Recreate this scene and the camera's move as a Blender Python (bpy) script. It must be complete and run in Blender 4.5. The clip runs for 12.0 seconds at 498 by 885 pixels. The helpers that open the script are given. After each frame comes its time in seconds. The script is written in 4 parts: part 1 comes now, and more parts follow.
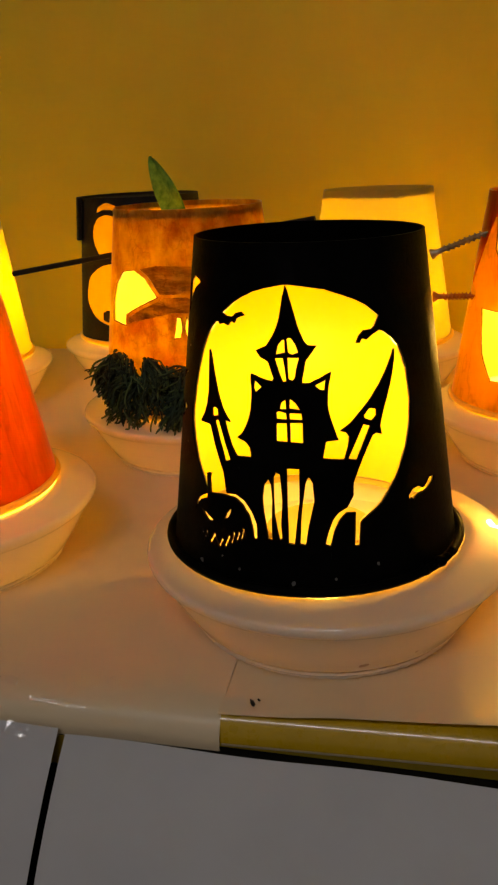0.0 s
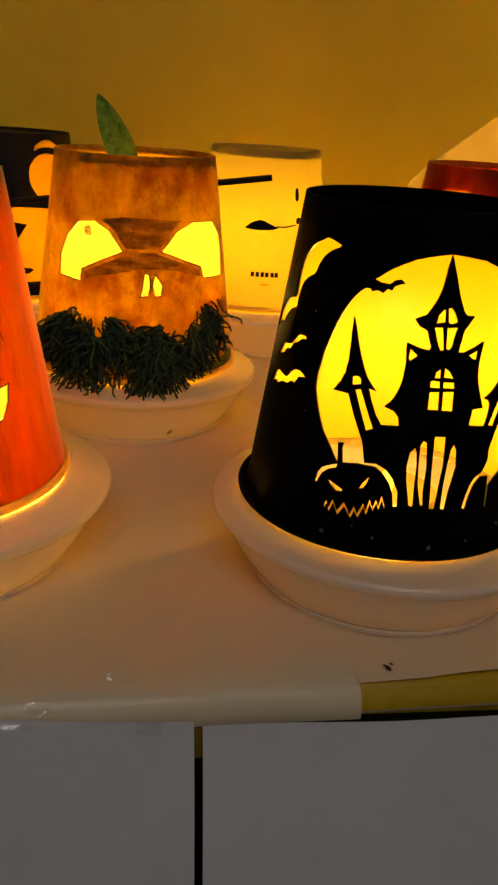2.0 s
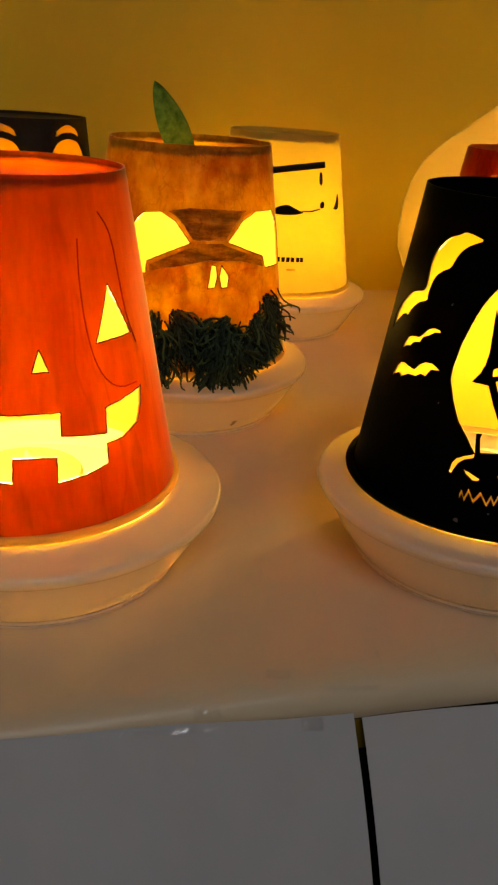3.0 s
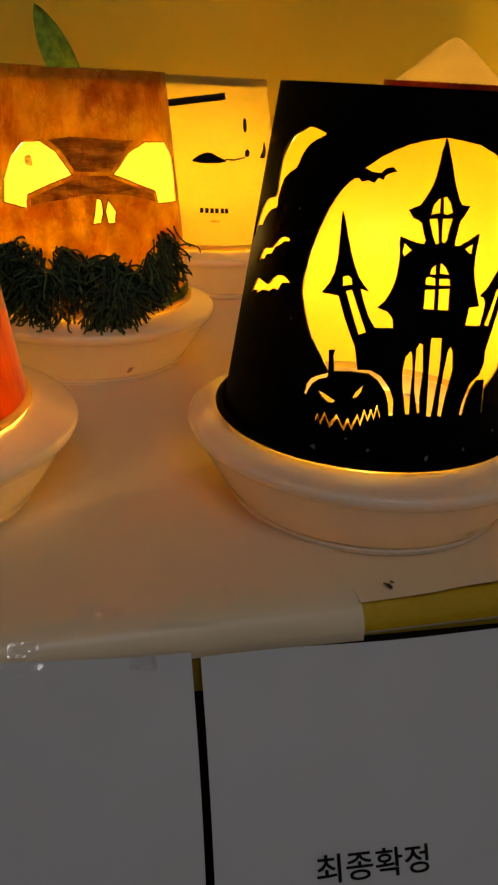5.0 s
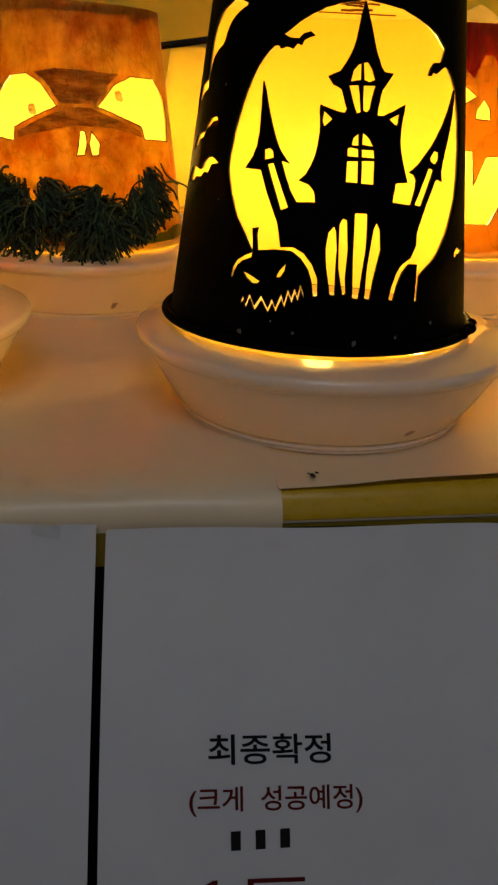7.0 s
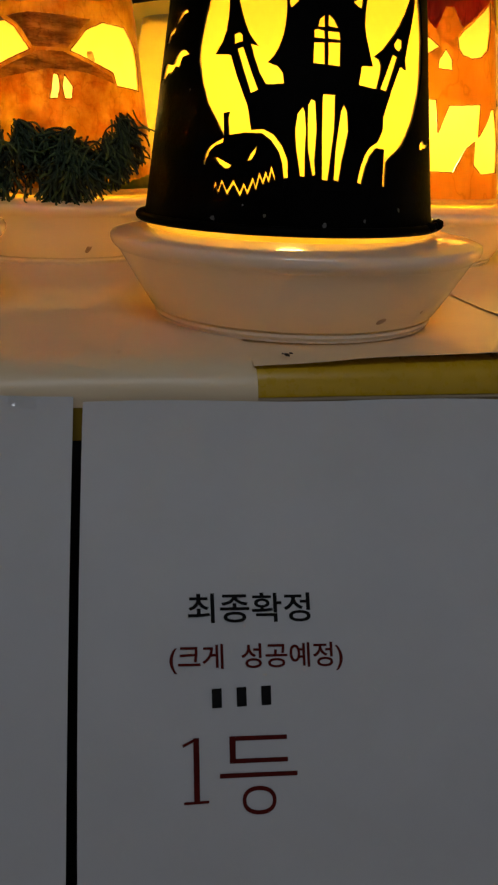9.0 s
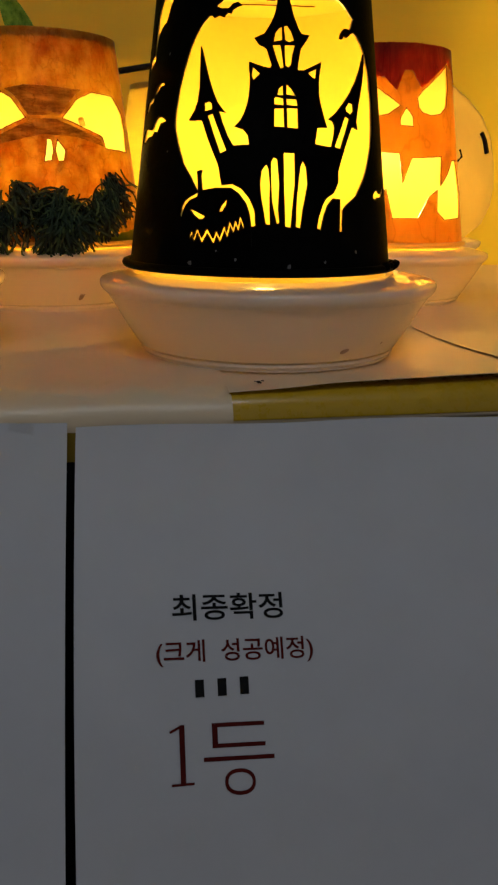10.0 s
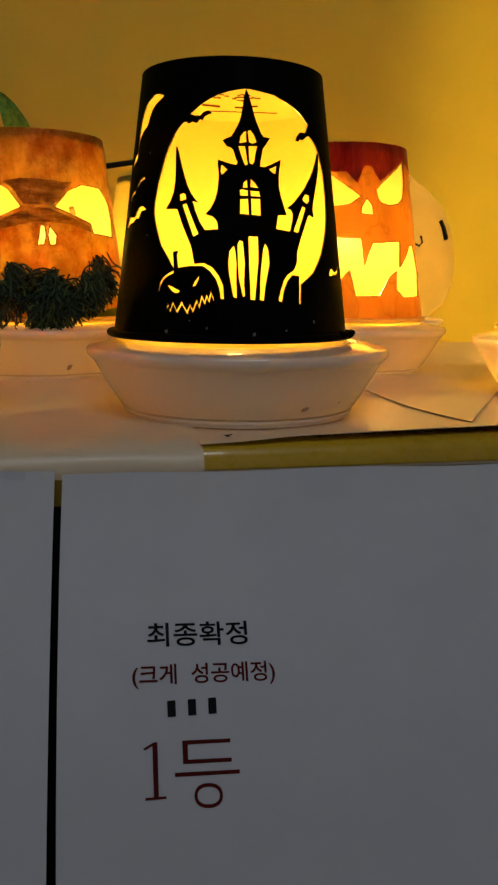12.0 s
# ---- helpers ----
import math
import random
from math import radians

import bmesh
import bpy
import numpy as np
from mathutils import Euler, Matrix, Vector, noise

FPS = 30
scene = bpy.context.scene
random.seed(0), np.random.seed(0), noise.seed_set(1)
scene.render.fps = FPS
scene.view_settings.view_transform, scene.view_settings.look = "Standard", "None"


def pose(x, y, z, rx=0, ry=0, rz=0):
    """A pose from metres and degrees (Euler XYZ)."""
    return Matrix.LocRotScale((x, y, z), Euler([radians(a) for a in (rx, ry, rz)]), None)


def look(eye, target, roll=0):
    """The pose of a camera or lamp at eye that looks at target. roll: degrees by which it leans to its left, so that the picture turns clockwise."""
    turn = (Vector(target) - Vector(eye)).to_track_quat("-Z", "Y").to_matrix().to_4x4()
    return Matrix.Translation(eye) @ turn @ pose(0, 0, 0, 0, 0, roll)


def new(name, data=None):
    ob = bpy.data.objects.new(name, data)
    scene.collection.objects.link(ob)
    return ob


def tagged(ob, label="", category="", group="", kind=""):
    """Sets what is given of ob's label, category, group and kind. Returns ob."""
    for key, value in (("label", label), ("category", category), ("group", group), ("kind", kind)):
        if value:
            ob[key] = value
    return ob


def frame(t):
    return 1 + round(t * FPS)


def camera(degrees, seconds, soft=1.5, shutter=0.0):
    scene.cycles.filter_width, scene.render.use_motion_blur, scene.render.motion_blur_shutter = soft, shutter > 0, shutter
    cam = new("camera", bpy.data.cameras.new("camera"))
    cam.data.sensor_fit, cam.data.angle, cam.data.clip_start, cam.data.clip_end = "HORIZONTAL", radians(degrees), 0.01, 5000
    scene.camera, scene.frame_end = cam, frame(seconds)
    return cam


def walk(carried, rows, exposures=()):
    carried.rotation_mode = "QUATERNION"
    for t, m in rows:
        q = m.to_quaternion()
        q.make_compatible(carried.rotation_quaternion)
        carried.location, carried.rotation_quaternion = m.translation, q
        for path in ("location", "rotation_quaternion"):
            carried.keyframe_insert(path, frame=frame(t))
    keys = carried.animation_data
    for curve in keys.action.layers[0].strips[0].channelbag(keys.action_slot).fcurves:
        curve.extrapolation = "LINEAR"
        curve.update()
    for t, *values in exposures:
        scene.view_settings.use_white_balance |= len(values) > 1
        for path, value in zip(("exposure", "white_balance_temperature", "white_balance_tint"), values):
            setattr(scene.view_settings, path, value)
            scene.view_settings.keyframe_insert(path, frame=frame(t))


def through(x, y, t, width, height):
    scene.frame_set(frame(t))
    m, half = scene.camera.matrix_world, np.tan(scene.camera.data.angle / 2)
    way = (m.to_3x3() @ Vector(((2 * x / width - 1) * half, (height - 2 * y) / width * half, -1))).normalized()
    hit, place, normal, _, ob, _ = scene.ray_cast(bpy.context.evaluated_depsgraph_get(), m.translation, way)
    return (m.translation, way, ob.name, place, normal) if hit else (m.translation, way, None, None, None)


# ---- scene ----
from mathutils.geometry import tessellate_polygon

cam = camera(33.4, 12.0, 2.4)
PATH = [
    (0, (-0.00913, -0.00370, 0.89133), (-0.17754, 0.43684, 0.72534), -2.62),
    (0.3, (-0.01929, -0.00790, 0.89619), (-0.16989, 0.43733, 0.72529), -1.75),
    (0.5, (-0.02573, -0.01199, 0.89548), (-0.16107, 0.43766, 0.72374), -1.63),
    (0.8, (-0.04410, -0.01738, 0.89449), (-0.14335, 0.43885, 0.71530), -0.22),
    (1, (-0.05731, -0.02034, 0.89019), (-0.14416, 0.43965, 0.71452), -0.14),
    (1.3, (-0.07601, -0.01956, 0.88770), (-0.11903, 0.44243, 0.69900), 2.04),
    (1.5, (-0.08852, -0.01982, 0.88477), (-0.11186, 0.44428, 0.70020), 2.68),
    (1.8, (-0.11070, -0.01535, 0.88941), (-0.11112, 0.44551, 0.69291), 3.71),
    (2, (-0.12466, -0.01598, 0.89185), (-0.11428, 0.44633, 0.70168), 3.86),
    (2.3, (-0.14899, -0.01095, 0.89036), (-0.12235, 0.44557, 0.69194), 4.23),
    (2.5, (-0.16538, -0.01301, 0.88931), (-0.13088, 0.44507, 0.69190), 3.95),
    (2.7, (-0.18136, -0.01408, 0.89367), (-0.13873, 0.44198, 0.69319), 3.91),
    (4.3, (-0.16684, 0.00096, 0.89433), (-0.10373, 0.45432, 0.69313), 3.69),
    (4.5, (-0.15632, -0.00038, 0.88351), (-0.09016, 0.45156, 0.68011), 3.91),
    (4.8, (-0.14565, -0.00235, 0.87748), (-0.08174, 0.44835, 0.66555), 4.42),
    (5, (-0.13662, -0.00724, 0.87187), (-0.08705, 0.44621, 0.66710), 3.16),
    (5.3, (-0.12704, -0.01338, 0.86453), (-0.10296, 0.44173, 0.65275), 2.74),
    (5.5, (-0.11938, -0.01768, 0.85735), (-0.10823, 0.43874, 0.65349), 1.84),
    (5.8, (-0.11271, -0.01591, 0.85600), (-0.10688, 0.44034, 0.65072), 2.50),
    (6, (-0.10588, -0.01715, 0.85199), (-0.10145, 0.44141, 0.65273), 2.33),
    (6.5, (-0.09220, -0.01928, 0.84400), (-0.09084, 0.44174, 0.65047), 2.52),
    (6.7, (-0.09589, -0.01926, 0.84201), (-0.09423, 0.44235, 0.64990), 2.54),
    (8.3, (-0.09675, -0.03202, 0.80574), (-0.07864, 0.43537, 0.62905), 2.83),
    (8.5, (-0.09787, -0.03399, 0.80316), (-0.08005, 0.43411, 0.62833), 2.62),
    (9, (-0.09501, -0.03643, 0.80132), (-0.07700, 0.43367, 0.63195), 2.29),
    (9.3, (-0.09288, -0.03961, 0.79788), (-0.07454, 0.43069, 0.63682), 2.20),
    (9.5, (-0.09015, -0.04435, 0.80075), (-0.07248, 0.42870, 0.63977), 1.59),
    (10, (-0.08932, -0.06099, 0.80146), (-0.07169, 0.41814, 0.65957), 0.80),
    (10.2, (-0.08831, -0.06675, 0.80474), (-0.06694, 0.41438, 0.66908), 1.10),
    (10.5, (-0.08638, -0.07785, 0.81066), (-0.06592, 0.40873, 0.69744), 0.53),
    (11, (-0.08532, -0.08335, 0.80756), (-0.06392, 0.40550, 0.70474), 0.38),
    (11.5, (-0.08554, -0.08598, 0.80132), (-0.06097, 0.40411, 0.70538), 0.59),
    (12, (-0.08481, -0.08944, 0.79870), (-0.05944, 0.40091, 0.70430), 0.76),
]
EXPOSURES = [(0.0, 0.24, 7800, 17), (0.7, 0.02, 7800, 17), (1.5, -0.08, 7800, 18), (2.5, 0.05, 7400, 15), (4.5, 0.06, 7250, 15), (5.5, -0.06, 7100, 16),
             (6.5, 0.05, 6800, 14), (8.5, 0.19, 6550, 11), (12.0, 0.20, 6350, 11)]
walk(cam, [(t, look(eye, target, roll)) for t, eye, target, roll in PATH], EXPOSURES)

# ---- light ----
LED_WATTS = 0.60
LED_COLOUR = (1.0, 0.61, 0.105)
PANEL_WATTS = 7.5

world = bpy.data.worlds.new("world")
scene.world = world
world.use_nodes = True
wn, wl = world.node_tree.nodes, world.node_tree.links
sky = wn.new("ShaderNodeTexSky")
sky.sky_type, sky.sun_disc = "NISHITA", False
sky.sun_elevation, sky.sun_rotation = radians(12), radians(200)
wn["Background"].inputs["Strength"].default_value = 0.02
wl.new(sky.outputs["Color"], wn["Background"].inputs["Color"])

# The table's front edge runs along the local x of this frame, its top is local z = 0.
TABLE = pose(-0.0863, 0.1645, 0.75, 0, 0, 9.3)
WALL_Y = 0.4355


# ---- materials ----
def material(name):
    m = bpy.data.materials.new(name)
    m.use_nodes = True
    return m, m.node_tree.nodes, m.node_tree.links, m.node_tree.nodes["Principled BSDF"]


def ramp(nodes, links, source, stops):
    r = nodes.new("ShaderNodeValToRGB")
    els = r.color_ramp.elements
    while len(els) < len(stops):
        els.new(0.5)
    for e, (p, c) in zip(els, stops):
        e.position, e.color = p, (*c, 1)
    links.new(source, r.inputs["Fac"])
    return r.outputs["Color"]


def noise_tex(nodes, links, scale, detail=4.0, rough=0.55, stretch=(1, 1, 1)):
    tc = nodes.new("ShaderNodeTexCoord")
    mp = nodes.new("ShaderNodeMapping")
    mp.inputs["Scale"].default_value = stretch
    n = nodes.new("ShaderNodeTexNoise")
    n.inputs["Scale"].default_value, n.inputs["Detail"].default_value, n.inputs["Roughness"].default_value = scale, detail, rough
    links.new(tc.outputs["Object"], mp.inputs["Vector"])
    links.new(mp.outputs["Vector"], n.inputs["Vector"])
    return n.outputs["Fac"]


def bump(nodes, links, bsdf, height, strength, distance):
    b = nodes.new("ShaderNodeBump")
    b.inputs["Strength"].default_value, b.inputs["Distance"].default_value = strength, distance
    links.new(height, b.inputs["Height"])
    links.new(b.outputs["Normal"], bsdf.inputs["Normal"])


def surface(name, dark, light, scale, rough=0.5, relief=0.2, depth=0.0004, metal=0.0, coat=0.0, spec=0.5, stretch=(1, 1, 1), lo=0.35, hi=0.65, coat_rough=0.07):
    """A painted or paper surface: two tones mixed by noise, fine relief, uneven gloss."""
    m, n, l, b = material(name)
    big = noise_tex(n, l, scale, 5, 0.6, stretch)
    l.new(ramp(n, l, big, [(lo, dark), (hi, light)]), b.inputs["Base Color"])
    fine = noise_tex(n, l, scale * 9, 3, 0.6, stretch)
    bump(n, l, b, fine, relief, depth)
    rr = n.new("ShaderNodeMapRange")
    rr.inputs["To Min"].default_value, rr.inputs["To Max"].default_value = rough * 0.8, min(1.0, rough * 1.2)
    l.new(fine, rr.inputs["Value"])
    l.new(rr.outputs["Result"], b.inputs["Roughness"])
    b.inputs["Metallic"].default_value = metal
    b.inputs["Specular IOR Level"].default_value = spec
    b.inputs["Coat Weight"].default_value = coat
    b.inputs["Coat Roughness"].default_value = coat_rough
    return m


def glowing_film(name, dark, light, scale, through=0.75, clear=0.0, stretch=(1, 1, 1), gloss=0.35, lo=0.3, hi=0.7, streak=0.0, crack=0.0, scratch=(1, 1, 1, 90), blotch=0.0):
    """A thin sheet that lets the light behind it shine through, with brushed or fibrous paint on it."""
    m, n, l, b = material(name)
    n.remove(b)
    out = n["Material Output"]
    a = noise_tex(n, l, scale, 6, 0.62, stretch)
    colour = ramp(n, l, a, [(lo, dark), (hi, light)])
    if streak:
        s = noise_tex(n, l, scale * 2.6, 4, 0.7, (1.4, 1.4, 0.16))
        mx = n.new("ShaderNodeMix")
        mx.data_type, mx.blend_type = "RGBA", "MULTIPLY"
        mx.inputs[0].default_value = streak
        l.new(colour, mx.inputs[6])
        l.new(ramp(n, l, s, [(0.3, (0.45, 0.35, 0.3)), (0.62, (1, 1, 1))]), mx.inputs[7])
        colour = mx.outputs[2]
    if blotch:
        # redder, darker brush marks in patches
        s = noise_tex(n, l, scale * 0.75, 7, 0.7, (1, 1, 0.8))
        mb = n.new("ShaderNodeMix")
        mb.data_type, mb.blend_type = "RGBA", "MULTIPLY"
        mb.inputs[0].default_value = blotch
        l.new(colour, mb.inputs[6])
        l.new(ramp(n, l, s, [(0.46, (1, 1, 1)), (0.60, (0.76, 0.46, 0.26))]), mb.inputs[7])
        colour = mb.outputs[2]
    if crack:
        # thin dark scratches where a stretched noise crosses its middle
        s = noise_tex(n, l, scratch[3], 3, 0.5, scratch[:3])
        mc = n.new("ShaderNodeMix")
        mc.data_type, mc.blend_type = "RGBA", "MULTIPLY"
        mc.inputs[0].default_value = crack
        l.new(colour, mc.inputs[6])
        l.new(ramp(n, l, s, [(0.472, (1, 1, 1)), (0.492, (0.30, 0.16, 0.10)), (0.512, (1, 1, 1))]), mc.inputs[7])
        colour = mc.outputs[2]
    diff, trans, glossy = n.new("ShaderNodeBsdfDiffuse"), n.new("ShaderNodeBsdfTranslucent"), n.new("ShaderNodeBsdfGlossy")
    glossy.inputs["Roughness"].default_value = gloss
    l.new(colour, diff.inputs["Color"])
    l.new(colour, trans.inputs["Color"])
    body = n.new("ShaderNodeMixShader")
    body.inputs["Fac"].default_value = through
    l.new(diff.outputs[0], body.inputs[1])
    l.new(trans.outputs[0], body.inputs[2])
    coat = n.new("ShaderNodeMixShader")
    fr = n.new("ShaderNodeFresnel")
    fr.inputs["IOR"].default_value = 1.2
    l.new(fr.outputs[0], coat.inputs["Fac"])
    l.new(body.outputs[0], coat.inputs[1])
    l.new(glossy.outputs[0], coat.inputs[2])
    last = coat.outputs[0]
    if clear:
        tr = n.new("ShaderNodeBsdfTransparent")
        mix = n.new("ShaderNodeMixShader")
        mix.inputs["Fac"].default_value = clear
        l.new(last, mix.inputs[1])
        l.new(tr.outputs[0], mix.inputs[2])
        last = mix.outputs[0]
    l.new(last, out.inputs["Surface"])
    return m


def emitter(name, colour, strength):
    m, n, l, b = material(name)
    b.inputs["Base Color"].default_value = (*colour, 1)
    b.inputs["Emission Color"].default_value = (*colour, 1)
    b.inputs["Emission Strength"].default_value = strength
    return m


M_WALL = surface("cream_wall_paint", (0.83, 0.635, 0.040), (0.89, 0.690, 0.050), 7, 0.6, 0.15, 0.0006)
M_ROOM = surface("room_paint", (0.74, 0.72, 0.70), (0.80, 0.78, 0.76), 3, 0.7)
M_FLOOR = surface("floor_vinyl", (0.42, 0.38, 0.33), (0.52, 0.47, 0.41), 4, 0.5)
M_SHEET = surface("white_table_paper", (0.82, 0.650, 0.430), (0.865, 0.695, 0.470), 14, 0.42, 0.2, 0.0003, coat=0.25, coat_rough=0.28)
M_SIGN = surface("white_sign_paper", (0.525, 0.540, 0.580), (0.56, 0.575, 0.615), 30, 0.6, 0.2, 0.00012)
M_BOARD = surface("black_board", (0.006, 0.006, 0.006), (0.010, 0.009, 0.008), 40, 0.7, spec=0.08)
M_TAPE = surface("gold_tape", (0.60, 0.365, 0.012), (0.70, 0.430, 0.018), 30, 0.28, 0.12, 0.0002, coat=0.7, coat_rough=0.08)
# Darker, uncoated copy of the gold tape, for the strip behind the gap.
M_DULLTAPE = surface("dull_gold_tape", (0.20, 0.125, 0.012), (0.26, 0.165, 0.02), 30, 0.8, 0.15, 0.0002, spec=0.1)
M_PLATE = surface("white_glossy_plastic", (0.86, 0.75, 0.63), (0.95, 0.85, 0.73), 34, 0.34, 0.05, 0.0002, coat=1.0, lo=0.20, hi=0.36, coat_rough=0.015)
M_PLATE.node_tree.nodes["Principled BSDF"].inputs["Coat IOR"].default_value = 1.9
pn, pl = M_PLATE.node_tree.nodes, M_PLATE.node_tree.links
p_glow, p_mix = pn.new("ShaderNodeBsdfTranslucent"), pn.new("ShaderNodeMixShader")
p_glow.inputs["Color"].default_value, p_mix.inputs["Fac"].default_value = (0.92, 0.84, 0.70, 1), 0.20
pl.new(pn["Principled BSDF"].outputs[0], p_mix.inputs[1])
pl.new(p_glow.outputs[0], p_mix.inputs[2])
pl.new(p_mix.outputs[0], pn["Material Output"].inputs["Surface"])
M_BLACK = surface("black_paint", (0.0012, 0.0011, 0.001), (0.003, 0.0027, 0.0025), 60, 0.5, 0.3, 0.0003, spec=0.02)
M_BLACKCARD = surface("black_card", (0.010, 0.009, 0.008), (0.022, 0.019, 0.016), 60, 0.6, 0.3, 0.0003, spec=0.2)
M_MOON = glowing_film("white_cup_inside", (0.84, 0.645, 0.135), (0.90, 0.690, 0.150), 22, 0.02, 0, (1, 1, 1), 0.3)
M_INSIDE = glowing_film("unpainted_cup_paper", (0.86, 0.69, 0.24), (0.92, 0.74, 0.28), 22, 0.74, 0, (1, 1, 1), 0.3)
# Dark brown line: pencil marks, and the darkened look of paper thickness at openings.
M_EDGE = surface("dark_brown_line", (0.09, 0.028, 0.008), (0.15, 0.05, 0.014), 200, 0.8)
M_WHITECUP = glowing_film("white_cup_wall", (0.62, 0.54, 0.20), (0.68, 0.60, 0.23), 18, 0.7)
M_GHOST = glowing_film("white_tissue", (0.44, 0.38, 0.22), (0.52, 0.45, 0.27), 18, 0.55)
M_ORANGE = glowing_film("mottled_orange_paint", (0.57, 0.390, 0.065), (0.83, 0.715, 0.175), 95, 0.84, 0, (1, 1, 0.85), 0.4, 0.34, 0.64, 0.20, 0.26, (1.0, 1.0, 0.6, 120), 0.75)
M_BROWN = glowing_film("brown_mask_paint", (0.26, 0.17, 0.04), (0.62, 0.46, 0.12), 260, 0.8, 0, (0.3, 0.3, 1.2), 0.5, 0.36, 0.64, 0.3, 0.4, (0.5, 0.5, 1.5, 150), 0.4)
M_RED = glowing_film("brushed_red_paint", (0.54, 0.13, 0.02), (0.80, 0.36, 0.055), 40, 0.84, 0, (1.3, 1.3, 0.14), 0.5, 0.3, 0.7, 0.35, 0.2, (1.3, 1.3, 0.10, 46), 0.25)
M_AMBER = glowing_film("amber_paint", (0.72, 0.51, 0.09), (0.85, 0.64, 0.13), 26, 0.84, 0, (1, 1, 0.5), 0.3, 0.3, 0.7, 0.2, 0.25, (1, 1, 0.5, 60), 0.25)
M_CRIMSON = glowing_film("crimson_paint", (0.62, 0.05, 0.018), (0.94, 0.24, 0.05), 60, 0.78, 0, (1.2, 1.2, 0.3), 0.3, 0.32, 0.66, 0.35, 0.3, (1.2, 1.2, 0.3, 90), 0.3)
M_PALEORANGE = glowing_film("pale_orange_film", (0.80, 0.66, 0.24), (0.88, 0.74, 0.30), 40, 0.85)
M_RIM = glowing_film("clear_yellow_rim", (0.90, 0.74, 0.24), (0.96, 0.82, 0.30), 30, 0.7, 0.5)
M_SEAT = glowing_film("pale_yellow_rim", (0.86, 0.68, 0.22), (0.92, 0.75, 0.28), 30, 0.6, 0.06)
M_STROKE = glowing_film("dark_red_stroke", (0.42, 0.06, 0.010), (0.56, 0.12, 0.02), 90, 0.8)
M_CHIP = surface("grey_paint_chip", (0.04, 0.038, 0.036), (0.15, 0.145, 0.14), 300, 0.5)
M_SMUDGE = surface("brown_smudge", (0.34, 0.24, 0.18), (0.55, 0.42, 0.33), 260, 0.5)
M_YARN = surface("dark_green_yarn", (0.5, 0.5, 0.5), (1, 1, 1), 300, 0.95, 0.6, 0.0004)
yn, yl = M_YARN.node_tree.nodes, M_YARN.node_tree.links
strand = yn.new("ShaderNodeNewGeometry")
yl.new(ramp(yn, yl, strand.outputs["Random Per Island"], [(0.0, (0.012, 0.028, 0.014)), (0.6, (0.035, 0.068, 0.030)), (1.0, (0.100, 0.165, 0.052))]), yn["Principled BSDF"].inputs["Base Color"])
M_LEAF = surface("green_felt", (0.03, 0.18, 0.018), (0.17, 0.46, 0.07), 230, 0.9, 0.6, 0.0005)
M_GREENPAINT = glowing_film("green_paint", (0.12, 0.24, 0.02), (0.34, 0.46, 0.05), 120, 0.6)
M_STEEL = surface("screw_steel", (0.25, 0.22, 0.18), (0.45, 0.42, 0.36), 200, 0.35, metal=1.0)
M_COPPER = surface("screw_copper", (0.42, 0.16, 0.06), (0.55, 0.22, 0.08), 200, 0.4, metal=1.0)
M_BLACKINK = surface("black_ink", (0.006, 0.006, 0.007), (0.010, 0.010, 0.011), 90, 0.7, spec=0.1)
M_REDINK = surface("dark_red_ink", (0.070, 0.006, 0.005), (0.10, 0.010, 0.008), 90, 0.7, spec=0.1)
M_CRUMB = surface("dark_crumb", (0.02, 0.012, 0.01), (0.05, 0.03, 0.02), 300, 0.9)
M_CANDLE = surface("white_candle_plastic", (0.34, 0.26, 0.10), (0.40, 0.31, 0.13), 40, 0.4)
def clear_tape(name, rough, clear):
    """Thin clear plastic: mostly see-through with a gloss on top."""
    m, n, l, b = material(name)
    n.remove(b)
    gloss, see, mix = n.new("ShaderNodeBsdfGlossy"), n.new("ShaderNodeBsdfTransparent"), n.new("ShaderNodeMixShader")
    gloss.inputs["Roughness"].default_value, mix.inputs["Fac"].default_value = rough, clear
    l.new(gloss.outputs[0], mix.inputs[1])
    l.new(see.outputs[0], mix.inputs[2])
    l.new(mix.outputs[0], n["Material Output"].inputs["Surface"])
    return m


M_CLEAR = clear_tape("crinkled_clear_tape", 0.12, 0.955)
M_SCRAP = clear_tape("loose_clear_plastic", 0.15, 0.91)
M_BULB = emitter("led_glow", (1.0, 0.55, 0.05), 3.5)
M_METALFRAME = surface("white_panel_frame", (0.7, 0.7, 0.7), (0.78, 0.78, 0.78), 10, 0.4)


# ---- mesh helpers ----
def mesh_object(name, verts, faces, mat, smooth=False):
    me = bpy.data.meshes.new(name)
    me.from_pydata(verts, [], faces)
    me.materials.append(mat)
    if smooth:
        me.polygons.foreach_set("use_smooth", [True] * len(me.polygons))
    me.update()
    return new(name, me)


def part(name, bm, mat, parent=None, label="", smooth=None):
    """Links a bmesh as one object under a thing or part."""
    me = bpy.data.meshes.new(name)
    if smooth is not None:
        for f in bm.faces:
            f.smooth = True
        bm.normal_update()
        for e in bm.edges:
            e.smooth = len(e.link_faces) != 2 or e.calc_face_angle(0) < radians(smooth)
    bm.to_mesh(me)
    bm.free()
    me.materials.append(mat)
    ob = new(name, me)
    if parent is not None:
        ob.parent = parent
    if label:
        tagged(ob, label)
    return ob


def empty(name, m, label, category, group=""):
    ob = new(name)
    ob.empty_display_size = 0.02
    ob.matrix_basis = m
    return tagged(ob, label, category, group)


